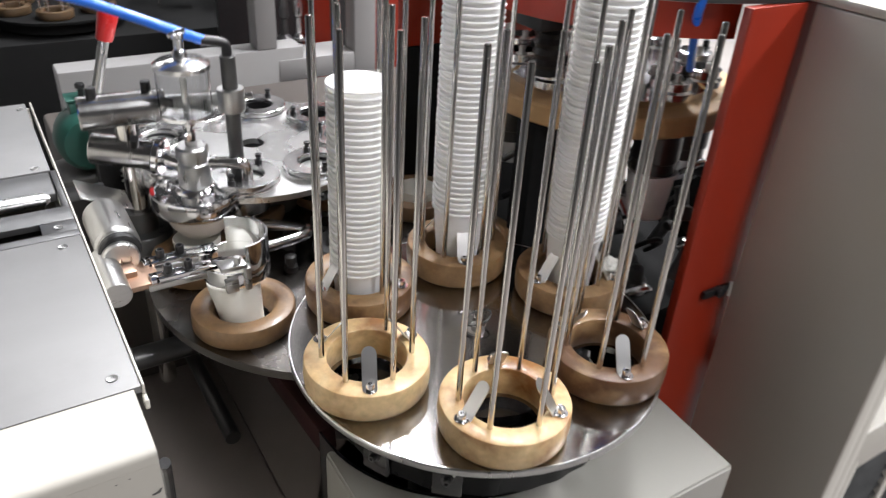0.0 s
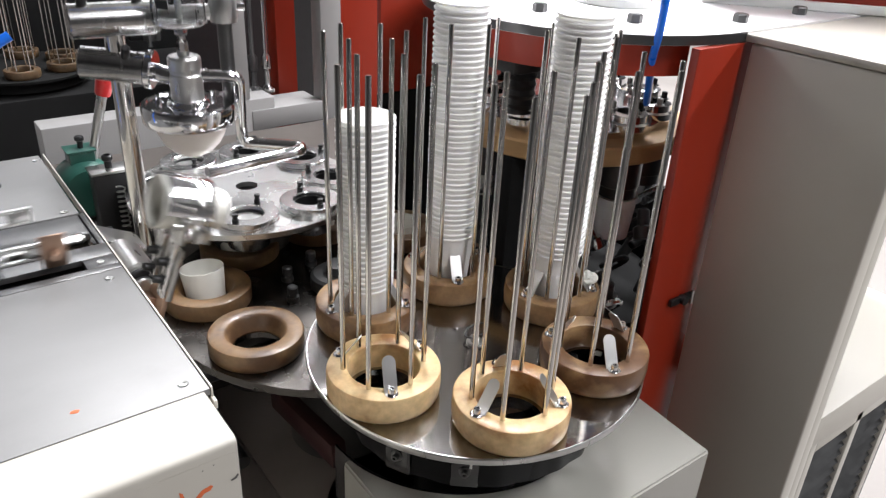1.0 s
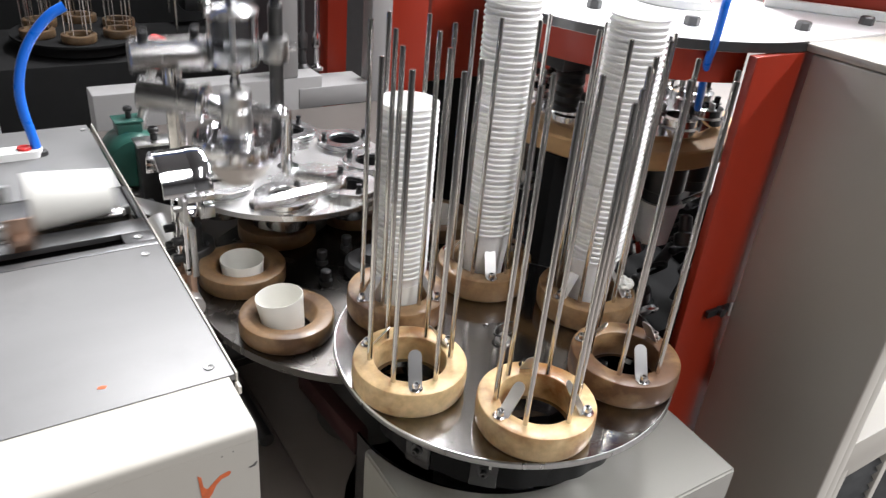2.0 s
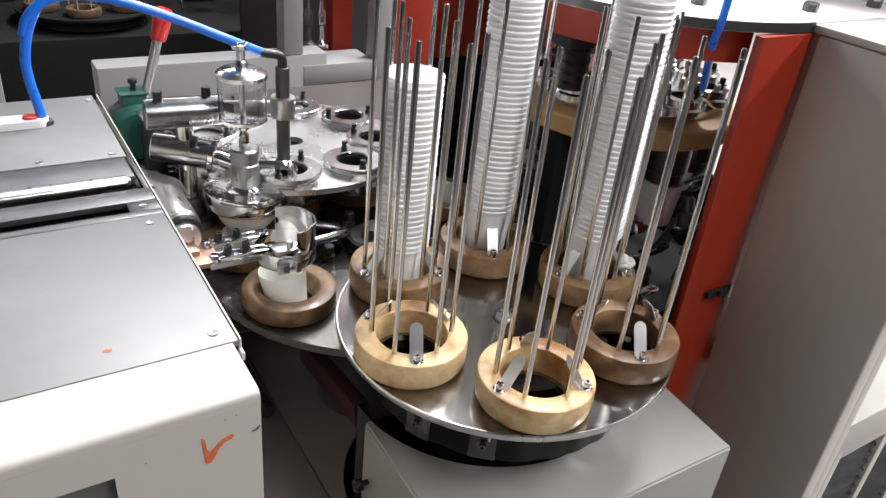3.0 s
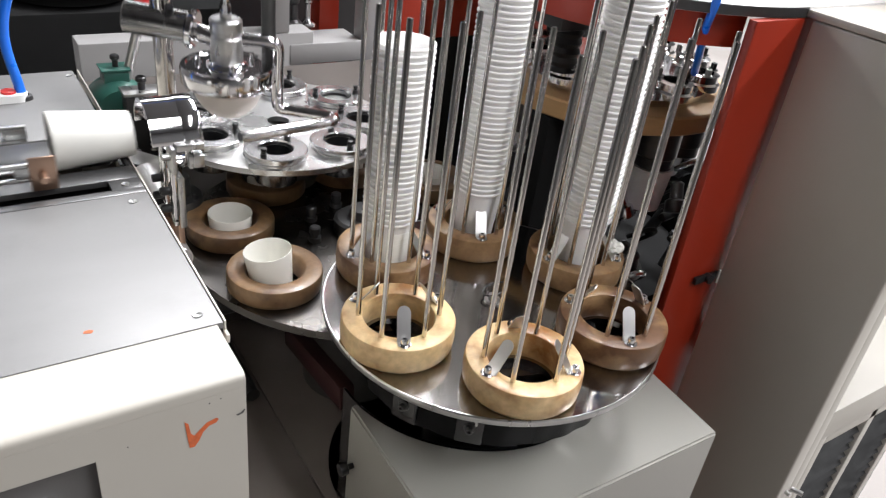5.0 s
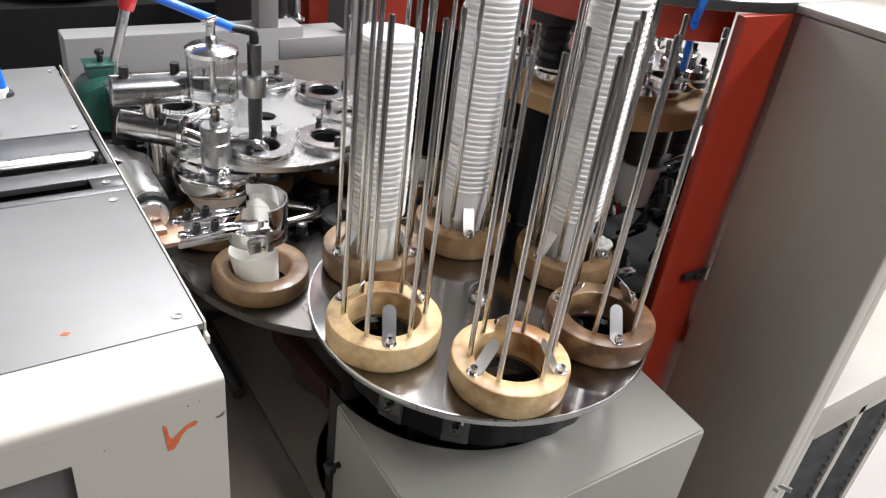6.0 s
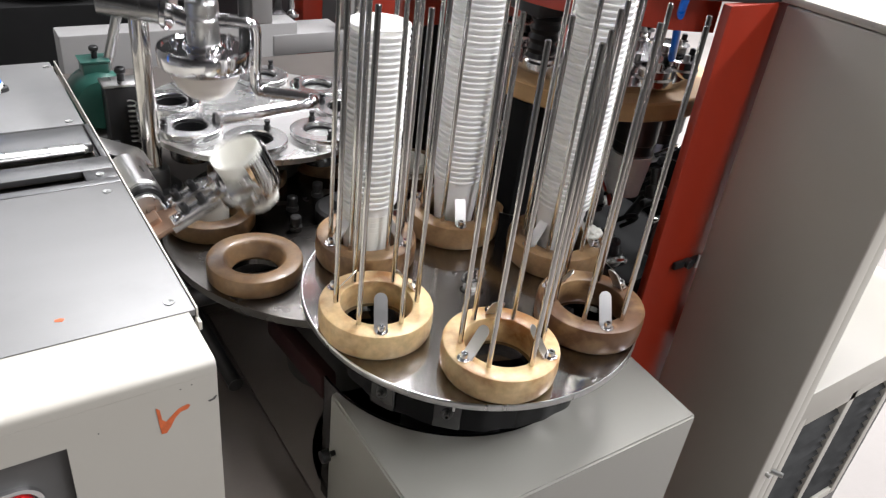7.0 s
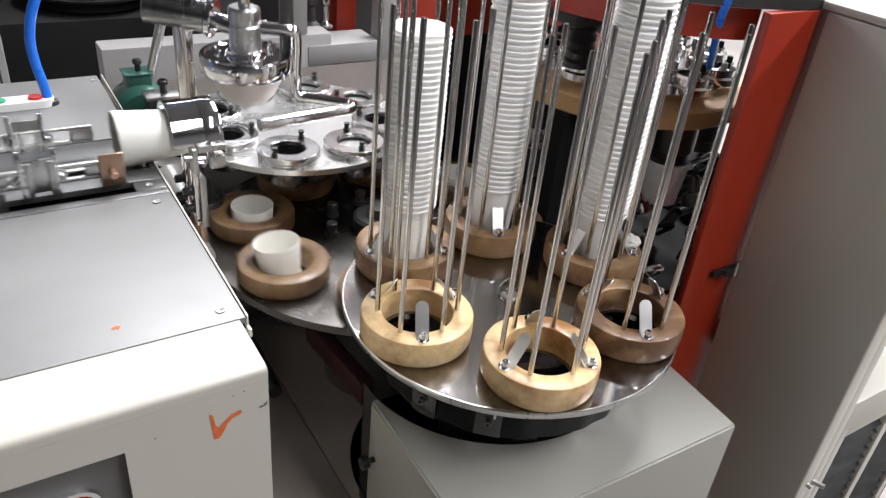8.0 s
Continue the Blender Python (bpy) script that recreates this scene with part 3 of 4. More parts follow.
    part("upper_clamp", rod((px - 0.055, py + 0.004, 1.026), (px + 0.055, py - 0.006, 1.026), 0.023, 28, 0.002), CLAMP_STEEL, t, "darkened cylindrical steel clamp")
    for sx in (-0.035, 0.035):
        part("clamp_screw", rod((px + sx, py - 0.002, 1.044), (px + sx, py - 0.002, 1.062), 0.007, 12), BLACK, t)
    part("lower_clamp", rod((px - 0.045, py + 0.018, 0.970), (px + 0.034, py - 0.022, 0.960), 0.022, 28, 0.002), CLAMP_STEEL, t, "darkened cylindrical steel clamp")
    part("arm", rod((px + 0.028, py - 0.018, 0.961), (-0.012, 0.008, 0.950), 0.0125, 20, 0.001), CHROME, t)
    part("arm_flange", rod((px + 0.031, py - 0.021, 0.9605), (px + 0.040, py - 0.027, 0.959), 0.027, 32, 0.002), CHROME, t)
    part("clamp_bolt", rod((px + 0.005, py - 0.02, 0.978), (px + 0.005, py - 0.03, 0.994), 0.006, 12), BLACK, t)
    part("upper_arm", rod((px + 0.05, py - 0.006, 1.030), (0.056, 0.004, 1.036), 0.011, 16), STEEL, t)
    part("air_hose", pipe([(0.036, 0.003, 1.121), (-0.01, 0.012, 1.140), (-0.088, 0.035, 1.172), (-0.165, 0.046, 1.198), (-0.225, 0.05, 1.200), (-0.258, 0.052, 1.175), (-0.266, 0.053, 1.150)], 0.0065, 12, 2), BLUE, t, "blue plastic air hose")
    return t


PLUNGER = build_plunger()


def build_post_base():
    t = thing("post_bearing", pose(HEAD[0] - 0.074, HEAD[1] + 0.052, 0.80), "dark flanged bearing of the lifting post", "bearing")
    part("body", lathe([(0.0138, 0.09), (0.022, 0.09), (0.024, 0.086), (0.024, 0.06), (0.040, 0.058), (0.042, 0.055), (0.042, 0.0), (0.0138, 0.0)], 32, True), DARK_STEEL, t)
    for a in (45, 135, 225, 315):
        part("bolt", moved(cap_screw(0.004, 0.008), pose(0.033 * math.cos(radians(a)), 0.033 * math.sin(radians(a)), 0.058)), BLACK, t)
    return t


build_post_base()


def build_bed():
    """The dark machine bed that carries the tables."""
    t = thing("machine_bed", pose(0.5, 1.25, 0), "dark oily machine bed below the tables", "machine")
    part("bed", span(-0.40, 0.75, -0.12, 0.50, 0.0, 0.80, 0.01), GRIME, t)
    # brown sheet added to fill the gap between cabinet and cover
    part("drip_tray", join(span(-0.44, -0.253, -0.82, -0.1205, 0.50, 0.52, 0.003), span(-0.2525, 0.12, -0.635, -0.1205, 0.50, 0.52, 0.003)), GAP_BROWN, t, "plain brown sheet closing the gap beside the cover")
    part("column", moved(lathe([(0, 0), (0.09, 0), (0.09, 0.74), (0.07, 0.80), (0, 0.80)], 32), pose(PC[0] - 0.5, PC[1] - 1.25, 0)), DIM, t)
    # the strut's shade under the table is in its dark red
    part("red_strut", moved(span(-0.012, 0.012, -0.15, 0.06, -0.02, 0.02, 0.003), pose(-0.212, -0.42, 0.665, -8, 0, 0)), SHADED_RED, t, "red strut coloured dark as in shade")
    part("cross_bar", rod((-0.40, -0.30, 0.70), (-0.08, -0.30, 0.70), 0.018), DARK_STEEL, t)
    part("tie_bar", rod((-0.30, -0.42, 0.60), (-0.30, -0.12, 0.60), 0.012), DARK_STEEL, t)
    return t


build_bed()

# ---- base cover under the collecting table ----


def build_cover():
    t = thing("base_cover", pose(0, 0, 0), "greyish white enamelled sheet-metal cover under the turntable, darkened for shade", "machine cover")
    o = [(0.251, 0.604), (0.249, 0.352), (0.677, 0.348), (0.693, 0.575)]
    o += [(0.460 + 0.201 * math.cos(radians(a)), 0.642 + 0.201 * math.sin(radians(a))) for a in range(346, 187, -4)]
    bm = plate(o, [], 0.0, 0.751)
    bmesh.ops.bevel(bm, geom=[e for e in bm.edges if e.is_boundary is False and e.calc_face_angle(0) > 0.5], offset=0.003, segments=3, affect="EDGES")
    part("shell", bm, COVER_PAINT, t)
    part("pit_lining", moved(lathe([(0.200, 0.5), (0.200, 0.748), (0.197, 0.748), (0.195, 0.5)], 48, True, 180, 180), pose(0.460, 0.642, 0)), GLOSS_BLACK, t, "glossy black lined pit below the disc")
    part("pit_floor", moved(lathe([(0, 0.50), (0.1945, 0.50), (0.1945, 0.52), (0, 0.52)], 48), pose(0.460, 0.642, 0)), BLACK, t)
    part("knob", moved(lathe([(0, 0), (0.004, 0), (0.004, 0.008), (0.009, 0.010), (0.009, 0.020), (0, 0.022)], 16), pose(0.251, 0.585, 0.66, 0, -90, 0)), BLACK, t)
    return t


build_cover()

# ---- feeding cabinet ----
SLOT_Y = (0.747, 0.771)


def build_cabinet():
    t = thing("feed_cabinet", pose(0, 0, 0), "white enamelled feeding cabinet with grey steel top plates", "cabinet")
    x1 = 0.052
    # enamelled body: front with an opening for the switch recess
    front = plate([(-0.9, 0.0), (x1 - 0.0045, 0.0), (x1 - 0.0045, 1.024), (-0.9, 1.024)], [[(-0.26, 0.86), (-0.068, 0.86), (-0.068, 0.993), (-0.26, 0.993)]], 0, 0.004)
    part("front_panel", moved(front, pose(0, 0.412, 0, 90, 0, 0)), PAINT, t, "white enamelled front panel")
    fold = [(0.408, 1.0242)] + [(0.4140 - 0.006 * math.cos(radians(a)), 1.0305 + 0.006 * math.sin(radians(a))) for a in range(0, 91, 15)] + [(0.482, 1.0365), (0.482, 1.0242)]
    part("front_lip", moved(plate(fold, [], -0.9, x1 - 0.0045), Matrix(((0, 0, 1, 0), (1, 0, 0, 0), (0, 1, 0, 0), (0, 0, 0, 1)))), PAINT, t)
    part("side_panel", span(x1 - 0.010, x1 - 0.005, 0.4125, 1.14, 0.0, 1.021, 0.0015), PAINT, t)
    part("back_panel", span(-0.9, x1, 1.136, 1.14, 0.0, 1.030, 0.001), PAINT, t)
    part("recess", join(span(-0.262, -0.066, 0.425, 0.429, 0.858, 0.995, 0), span(-0.066, -0.0625, 0.413, 0.429, 0.858, 0.995, 0), span(-0.262, -0.066, 0.413, 0.429, 0.995, 0.998, 0)), TOP_STEEL, t, "grey steel switch recess")
    bezel = moved(join(lathe([(0.014, 0), (0.018, 0), (0.018, 0.004), (0.014, 0.004)], 24, True, -90, 180)), pose(0.03, 0, 0))
    bezel = join(bezel, moved(lathe([(0.014, 0), (0.018, 0), (0.018, 0.004), (0.014, 0.004)], 24, True, 90, 180), pose(-0.03, 0, 0)), span(-0.03, 0.03, 0.014, 0.018, 0, 0.004, 0), span(-0.03, 0.03, -0.018, -0.014, 0, 0.004, 0))
    sw = part("switch_bezel", moved(bezel, pose(-0.137, 0.4248, 0.935, 90, 0, 0)), CHROME, t)
    part("stop_button", moved(lathe([(0, 0), (0.012, 0), (0.012, 0.005), (0.010, 0.007), (0, 0.0075)], 24), pose(-0.108, 0.4248, 0.935, 90, 0, 0)), RED_PLASTIC, sw)
    part("start_button", moved(lathe([(0, 0), (0.012, 0), (0.012, 0.005), (0.010, 0.007), (0, 0.0075)], 24), pose(-0.165, 0.4248, 0.935, 90, 0, 0)), GREEN_PLASTIC, sw)
    # top plates
    z0, z1 = 1.0368, 1.0398
    part("front_plate", span(-0.9, x1 + 0.001, 0.478, 0.7335, z0 - 0.006, z1 - 0.002, 0.0008), TOP_STEEL, t, "dull grey steel top plate")
    part("slot_plate", join(span(-0.9, x1 + 0.001, 0.7345, SLOT_Y[0], z0 - 0.006, z1 - 0.002, 0.0006), span(0.020, x1 + 0.001, SLOT_Y[0], SLOT_Y[1], z0 - 0.006, z1 - 0.0022, 0.0006), span(-0.9, x1 + 0.001, SLOT_Y[1], 0.803, z0 - 0.006, z1 - 0.002, 0.0006)), TRAY_STEEL, t)
    part("guide_tray", join(span(-0.9, 0.046, 0.842, 0.900, z0 - 0.012, z1 - 0.003, 0.003, 3), span(0.047, x1 + 0.001, 0.803, 0.900, z0 - 0.006, z1 - 0.0024, 0.0006)), TRAY_STEEL, t, "dark worn guide tray")
    part("guide_bar", moved(rod((-0.9, 0, 0), (0.038, 0, 0), 0.0105, 20, 0.005), pose(0, 0.832, z1 - 0.004) @ Matrix.Diagonal((1, 1, 0.6, 1))), STEEL, t, "bright rounded guide bar")
    part("back_plate", span(-0.9, x1 - 0.004, 0.901, 1.137, z0 - 0.006, z1 - 0.002, 0.0008), TOP_STEEL, t, "dull grey steel top plate")
    part("plate_edge", span(x1 + 0.0015, x1 + 0.0035, 0.478, 1.137, z0 - 0.010, z1 - 0.001, 0.0005), PAINT, t)
    part("inner_floor", span(-0.9, x1 - 0.006, 0.72, 0.91, 0.94, 0.96, 0), BLACK, t)
    part("red_rail", span(-0.9, 0.01, 0.755, 0.765, 0.985, 1.0, 0.002), RED, t)
    for x, y in ((0.036, 0.496), (0.034, 0.715), (0.036, 0.757), (0.033, 0.912), (0.040, 1.115), (-0.30, 0.496), (-0.30, 0.715), (-0.05, 0.912)):
        part("countersunk_screw", moved(lathe([(0, 0.0003), (0.0018, 0.0003), (0.0018, 0.0007), (0.0042, 0.0010), (0.0046, 0.0004), (0.0046, 0), (0, 0)], 14), pose(x, y, z1 - 0.002)), STEEL, t)
    part("corner_lug", span(x1 + 0.0005, x1 + 0.004, 0.470, 0.480, 1.020, 1.029, 0.001), PAINT, t)
    part("side_cable", pipe([(x1 + 0.006, 0.470, 0.96), (x1 + 0.010, 0.50, 0.92), (x1 + 0.012, 0.53, 0.84), (x1 + 0.010, 0.545, 0.70), (x1 + 0.008, 0.55, 0.45), (x1 + 0.008, 0.55, 0.006)], 0.005, 10, 2), BLACK, t)
    # marker tick and specks
    zt, yt = 0.0, 0.4077
    tick = plate([(-0.0022, 1.006), (0.0006, 1.003), (0.0018, 0.992), (0.0045, 0.9885), (0.0095, 0.9935), (0.0150, 0.9985), (0.0225, 1.0005), (0.0245, 0.9985), (0.0222, 0.9955), (0.0165, 0.9945), (0.0115, 0.9895), (0.0080, 0.9820), (0.0040, 0.9765), (0.0002, 0.9770), (-0.0006, 0.984)], [], 0, 0.0002)
    part("marker_tick", moved(tick, pose(0, yt, 0, 90, 0, 0)), MARK, t, "orange marker tick")
    part("scuff", moved(plate([(0.0385, 0.9972), (0.0425, 0.9980), (0.0455, 1.0010), (0.0462, 0.9998), (0.0445, 0.9965), (0.0400, 0.9958)], [], 0, 0.0002), pose(0, yt, 0, 90, 0, 0)), DIM, t)
    for sx, sz in ((0.027, 1.019), (0.018, 1.0175), (-0.045, 0.998)):
        part("speck", moved(lathe([(0, 0), (0.0007, 0), (0.0005, 0.0003), (0, 0.0003)], 8), pose(sx, yt + 0.0003, sz, 90, 0, 0)), DIM, t)
    part("marker_smudge", moved(plate([(-0.053, 0.507), (-0.047, 0.505), (-0.045, 0.508), (-0.048, 0.510), (-0.052, 0.5095)], [], 0, 0.0003), pose(0, 0, z1 - 0.0019)), MARK, t)
    # shaft tube along the side
    part("shaft_tube", join(rod((0.100, 0.868, 0.938), (0.100, 0.955, 0.938), 0.027, 32, 0.003), rod((0.100, 0.862, 0.938), (0.100, 0.8675, 0.938), 0.023, 32, 0.001)), STEEL, t, "grey steel shaft tube")
    part("shaft_seal", rod((0.100, 0.852, 0.938), (0.100, 0.8615, 0.938), 0.025, 32, 0.002), BLACK, t)
    part("shaft_collar", rod((0.098, 0.842, 0.934), (0.098, 0.8515, 0.934), 0.022, 32, 0.002), STEEL, t)
    part("shaft_block", span(0.058, 0.12, 1.03, 1.08, 0.86, 0.930, 0.004), BLACK, t)
    part("shaft_guard", moved(span(-0.034, 0.034, -0.03, 0.03, -0.001, 0.001, 0.0005), pose(0.109, 1.000, 0.9465, 0, 26, 0)), STEEL, t, "bent bright guard plate")
    return t


build_cabinet()


def build_switch():
    t = thing("push_button_box", pose(-0.066, 1.04, 1.0378), "flat white rounded switch with red and green buttons", "switch")
    o = [(0.030 + 0.014 * math.cos(radians(a)), 0.014 * math.sin(radians(a))) for a in range(-90, 91, 15)] + [(-0.030 + 0.014 * math.cos(radians(a)), 0.014 * math.sin(radians(a))) for a in range(90, 271, 15)]
    part("case", plate(o, [], 0, 0.010), WHITE_PLASTIC, t)
    part("red_button", moved(lathe([(0, 0.010), (0.009, 0.010), (0.009, 0.013), (0, 0.014)], 20), pose(0.022, 0, 0)), RED_PLASTIC, t)
    part("green_button", moved(lathe([(0, 0.010), (0.009, 0.010), (0.009, 0.012), (0, 0.012)], 20), pose(-0.022, 0, 0)), GREEN_PLASTIC, t)


build_switch()


def build_hose_riser():
    t = thing("air_hose", pose(-0.027, 1.04, 1.0378), "blue plastic air hose rising from the cabinet top", "hose")
    part("hose", pipe([(0, 0, -0.02), (-0.004, 0.002, 0.025), (-0.010, 0.006, 0.058), (-0.010, 0.008, 0.095), (0.006, 0.010, 0.142), (0.038, 0.010, 0.180), (0.060, 0.010, 0.191)], 0.0065, 12, 2), BLUE, t)
    part("grommet", lathe([(0.0068, 0), (0.011, 0), (0.010, 0.005), (0.0068, 0.006)], 20, True), RUBBER, t)


build_hose_riser()


def build_feeder():
    """The carriage that pushes each cup along the slot."""
    t = thing("feed_carriage", pose(0, 0, 0), "pair of slotted steel pusher bars on the feed carriage", "carriage")
    for y, s in ((0.772, -1), (0.874, 1)):
        bar = join(span(-0.45, 0.045, y - 0.003, y + 0.003, 1.066, 1.070, 0.0008), span(-0.45, 0.045, y - 0.003, y + 0.003, 1.050, 1.054, 0.0008), span(0.020, 0.045, y - 0.003, y + 0.003, 1.054, 1.066, 0.0006), span(-0.075, -0.055, y - 0.003, y + 0.003, 1.054, 1.066, 0.0006), span(-0.20, -0.15, y - 0.003, y + 0.003, 1.054, 1.066, 0.0006), span(-0.45, -0.30, y - 0.003, y + 0.003, 1.054, 1.066, 0.0006))
        b = part("pusher_bar", bar, STEEL, t, "slotted steel bar")
        for x in (-0.045, -0.005):
            part("bar_bolt", moved(cap_screw(0.0045, 0.007), pose(x, y - 0.003, 1.060, 90, 0, 0)), STEEL, b)
        if s < 0:
            part("copper_end", join(span(0.034, 0.060, y - 0.007, y - 0.0035, 1.040, 1.078, 0.001), rod((0.046, y - 0.007, 1.058), (0.046, y - 0.022, 1.058), 0.0042)), COPPER, b, "coppery end plate with a stud")
        for x in (-0.042, -0.008):
            part("wire_staple", pipe([(x, y - 0.010, 1.040), (x, y - 0.010, 1.086), (x, y - 0.006, 1.090), (x, y + 0.006, 1.090), (x, y + 0.010, 1.086), (x, y + 0.010, 1.050)], 0.0018, 8, 1), CHROME, b)
        part("strap", join(span(-0.038, -0.010, y + s * 0.004 - 0.0015, y + s * 0.004 + 0.0015, 1.044, 1.082, 0.001), span(-0.038, -0.032, y + s * 0.006 - 0.004, y + s * 0.006 + 0.004, 1.041, 1.080, 0.001), span(-0.016, -0.010, y + s * 0.006 - 0.004, y + s * 0.006 + 0.004, 1.041, 1.080, 0.001)), STEEL, t, "bent steel strap")
    part("pusher_head", join(span(-0.12, -0.105, 0.778, 0.868, 1.050, 1.072, 0.002), rod((-0.105, 0.829, 1.078), (-0.060, 0.829, 1.078), 0.012, 16), rod((-0.45, 0.829, 1.066), (-0.105, 0.829, 1.066), 0.008, 12)), STEEL, t)
    part("slide_foot", span(-0.13, -0.06, 0.760, 0.796, 1.0, 1.052, 0.002), DARK_STEEL, t)
    return t


FEEDER = build_feeder()

# ---- green drive unit with the lever ----


def build_drive():
    t = thing("drive_unit", pose(0.152, 1.32, 0.80), "sea-green rounded drive housing with a clamped lever", "drive unit")
    part("housing", moved(lathe([(0, -0.056), (0.022, -0.054), (0.040, -0.044), (0.050, -0.024), (0.054, 0.0), (0.051, 0.03), (0.042, 0.042), (0, 0.045)], 36), pose(-0.015, 0, 0.105, 90, 0, 0)), GREEN, t, "sea-green cast housing")
    part("clamp", join(span(-0.036, 0.006, -0.02, 0.02, 0.148, 0.172, 0.003), span(-0.039, 0.009, -0.022, 0.022, 0.1725, 0.176, 0.001)), GREEN, t)
    part("clamp_screw", join(rod((-0.012, 0, 0.17), (-0.012, 0, 0.192), 0.005), moved(rod((0, 0, 0), (0, 0, 0.009), 0.008, 12, 0.002), pose(-0.012, 0, 0.188))), BLACK, t)
    br = part("bracket", span(-0.020, 0.036, -0.105, -0.066, -0.20, 0.158, 0.003), BLACK, t, "black bracket block")
    part("bracket_plate", span(-0.023, 0.039, -0.107, -0.064, 0.1585, 0.1635, 0.001), STEEL, br)
    part("spring", pipe([(0.018 + 0.007 * math.cos(k * 0.9), -0.113 + 0.007 * math.sin(k * 0.9), 0.06 + k * 0.0013) for k in range(60)], 0.0014, 6), STEEL, t)
    part("bracket_screw", join(rod((0.010, -0.085, 0.163), (0.010, -0.085, 0.186), 0.006), rod((0.010, -0.085, 0.176), (0.010, -0.085, 0.186), 0.009, 12, 0.002)), BLACK, t)
    part("foot", span(-0.07, 0.075, -0.05, 0.05, -0.8, 0.05, 0.004), DIM, t)
    lever = part("lever", rod((0.002, 0.0, 0.145), (0.041, 0.0, 0.275), 0.0085, 16), STEEL, t)
    part("grip", moved(lathe([(0, 0), (0.012, 0), (0.0135, 0.004), (0.016, 0.036), (0.016, 0.050), (0.012, 0.056), (0, 0.058)], 24), Matrix.Translation((0.038, 0, 0.262)) @ Vector((0.039, 0, 0.13)).to_track_quat("Z", "Y").to_matrix().to_4x4()), RED_PLASTIC, lever, "red plastic grip")


build_drive()

# ---- right-hand machine ----
RX = 0.860


def build_side_machine():
    t = thing("side_machine", pose(0, 0, 0), "white enamelled machine frame with red panels and round steel top", "machine")
    y0, y1, top = 0.310, 0.535, 1.246
    part("side_panel", span(RX, RX + 0.03, y0, y1, 0, top, 0.003, 3), PAINT, t, "warm white enamelled side panel")
    part("front_post", span(RX + 0.0305, RX + 0.058, y0 + 0.002, y0 + 0.05, 0, top, 0.003), PAINT, t)
    part("shelf", span(RX + 0.0585, RX + 0.55, y0 + 0.005, y1 + 0.030, 0.652, 0.714, 0.003), PAINT, t, "white enamelled shelf")
    part("shelf_back", span(RX + 0.031, RX + 0.55, y1 + 0.045, y1 + 0.056, 0.0, top - 0.001, 0.002), PAINT, t)
    # black sheet added behind the shelf back to keep the inside dark
    part("shelf_lining", span(RX + 0.031, RX + 0.55, y1 + 0.057, y1 + 0.062, 0.0, top - 0.001, 0), BLACK, t)
    vent = part("vent_frame", join(span(RX + 0.085, RX + 0.105, y0 + 0.012, y0 + 0.030, 0.30, 0.650, 0.002), span(RX + 0.385, RX + 0.405, y0 + 0.012, y0 + 0.030, 0.30, 0.650, 0.002), span(RX + 0.235, RX + 0.255, y0 + 0.012, y0 + 0.030, 0.30, 0.650, 0.002), span(RX + 0.105, RX + 0.385, y0 + 0.012, y0 + 0.030, 0.30, 0.32, 0.002), span(RX + 0.105, RX + 0.385, y0 + 0.012, y0 + 0.030, 0.62, 0.650, 0.002)), PAINT, t)
    for i in range(14):
        part("slat", moved(span(-0.066, 0.066, -0.010, 0.010, -0.0012, 0.0012, 0), pose(RX + 0.170, y0 + 0.024, 0.335 + 0.02 * i, 40)), DARK_STEEL, vent)
        part("slat", moved(span(-0.066, 0.066, -0.010, 0.010, -0.0012, 0.0012, 0), pose(RX + 0.320, y0 + 0.024, 0.335 + 0.02 * i, 40)), DARK_STEEL, vent)
    # black sheet stands in for the darkness behind and beside the vent
    part("vent_back", span(RX + 0.08, RX + 0.55, y0 + 0.05, y0 + 0.06, 0.0, 0.636, 0), BLACK, t)
    pin = part("corner_pin", join(rod((RX + 0.040, y0 + 0.003, 0.560), (RX + 0.048, y0 - 0.014, 0.560), 0.0045), rod((RX + 0.020, y0 + 0.001, 0.566), (RX + 0.020, y0 - 0.008, 0.566), 0.004)), STEEL, t)
    # red frame
    part("red_panel", span(RX - 0.100, RX + 0.055, y1 + 0.010, y1 + 0.024, 0, top - 0.0005, 0.002), RED, t, "orange-red enamelled panel")
    part("rim_apron", moved(lathe([(0.258, 1.200), (0.262, 1.200), (0.262, top - 0.0005), (0.258, top - 0.0005)], 40, True, 185, 68), pose(RX + 0.002, 0.830, 0)), RED, t, "orange-red enamelled rim apron")
    part("rear_beam", span(RX - 0.235, RX + 0.28, 1.112, 1.125, 1.06, top - 0.002, 0.002), RED, t, "orange-red enamelled beam")
    # black wall carries the shade of the machine's inside as colour
    part("rear_wall", span(RX - 0.235, RX + 0.28, 1.112, 1.125, 0.0, 1.0595, 0.002), SHADE_BLACK, t)

    latch = part("latch", join(span(RX - 0.055, RX - 0.002, y1 + 0.001, y1 + 0.0075, 0.838, 0.850, 0.001), rod((RX - 0.026, y1 - 0.005, 0.844), (RX - 0.026, y1 + 0.007, 0.844), 0.008)), BLACK, t)
    part("latch_pin", rod((RX - 0.005, y1 - 0.001, 0.832), (RX - 0.005, y1 - 0.001, 0.856), 0.0025), STEEL, latch)
    # round top plate, cut flush with the side panel's outer face
    cx, cy, r = RX + 0.002, 0.830, 0.283
    o = [(cx + r * math.cos(radians(a)), cy + r * math.sin(radians(a))) for a in range(90, 271, 5)] + [(RX + 0.6, cy - r), (RX + 0.6, 0.70), (RX + 0.18, 0.70), (RX + 0.18, cy + r)]
    part("top_plate", plate(o, [], top, top + 0.014), SLAB_STEEL, t, "thick round-ended steel top plate")
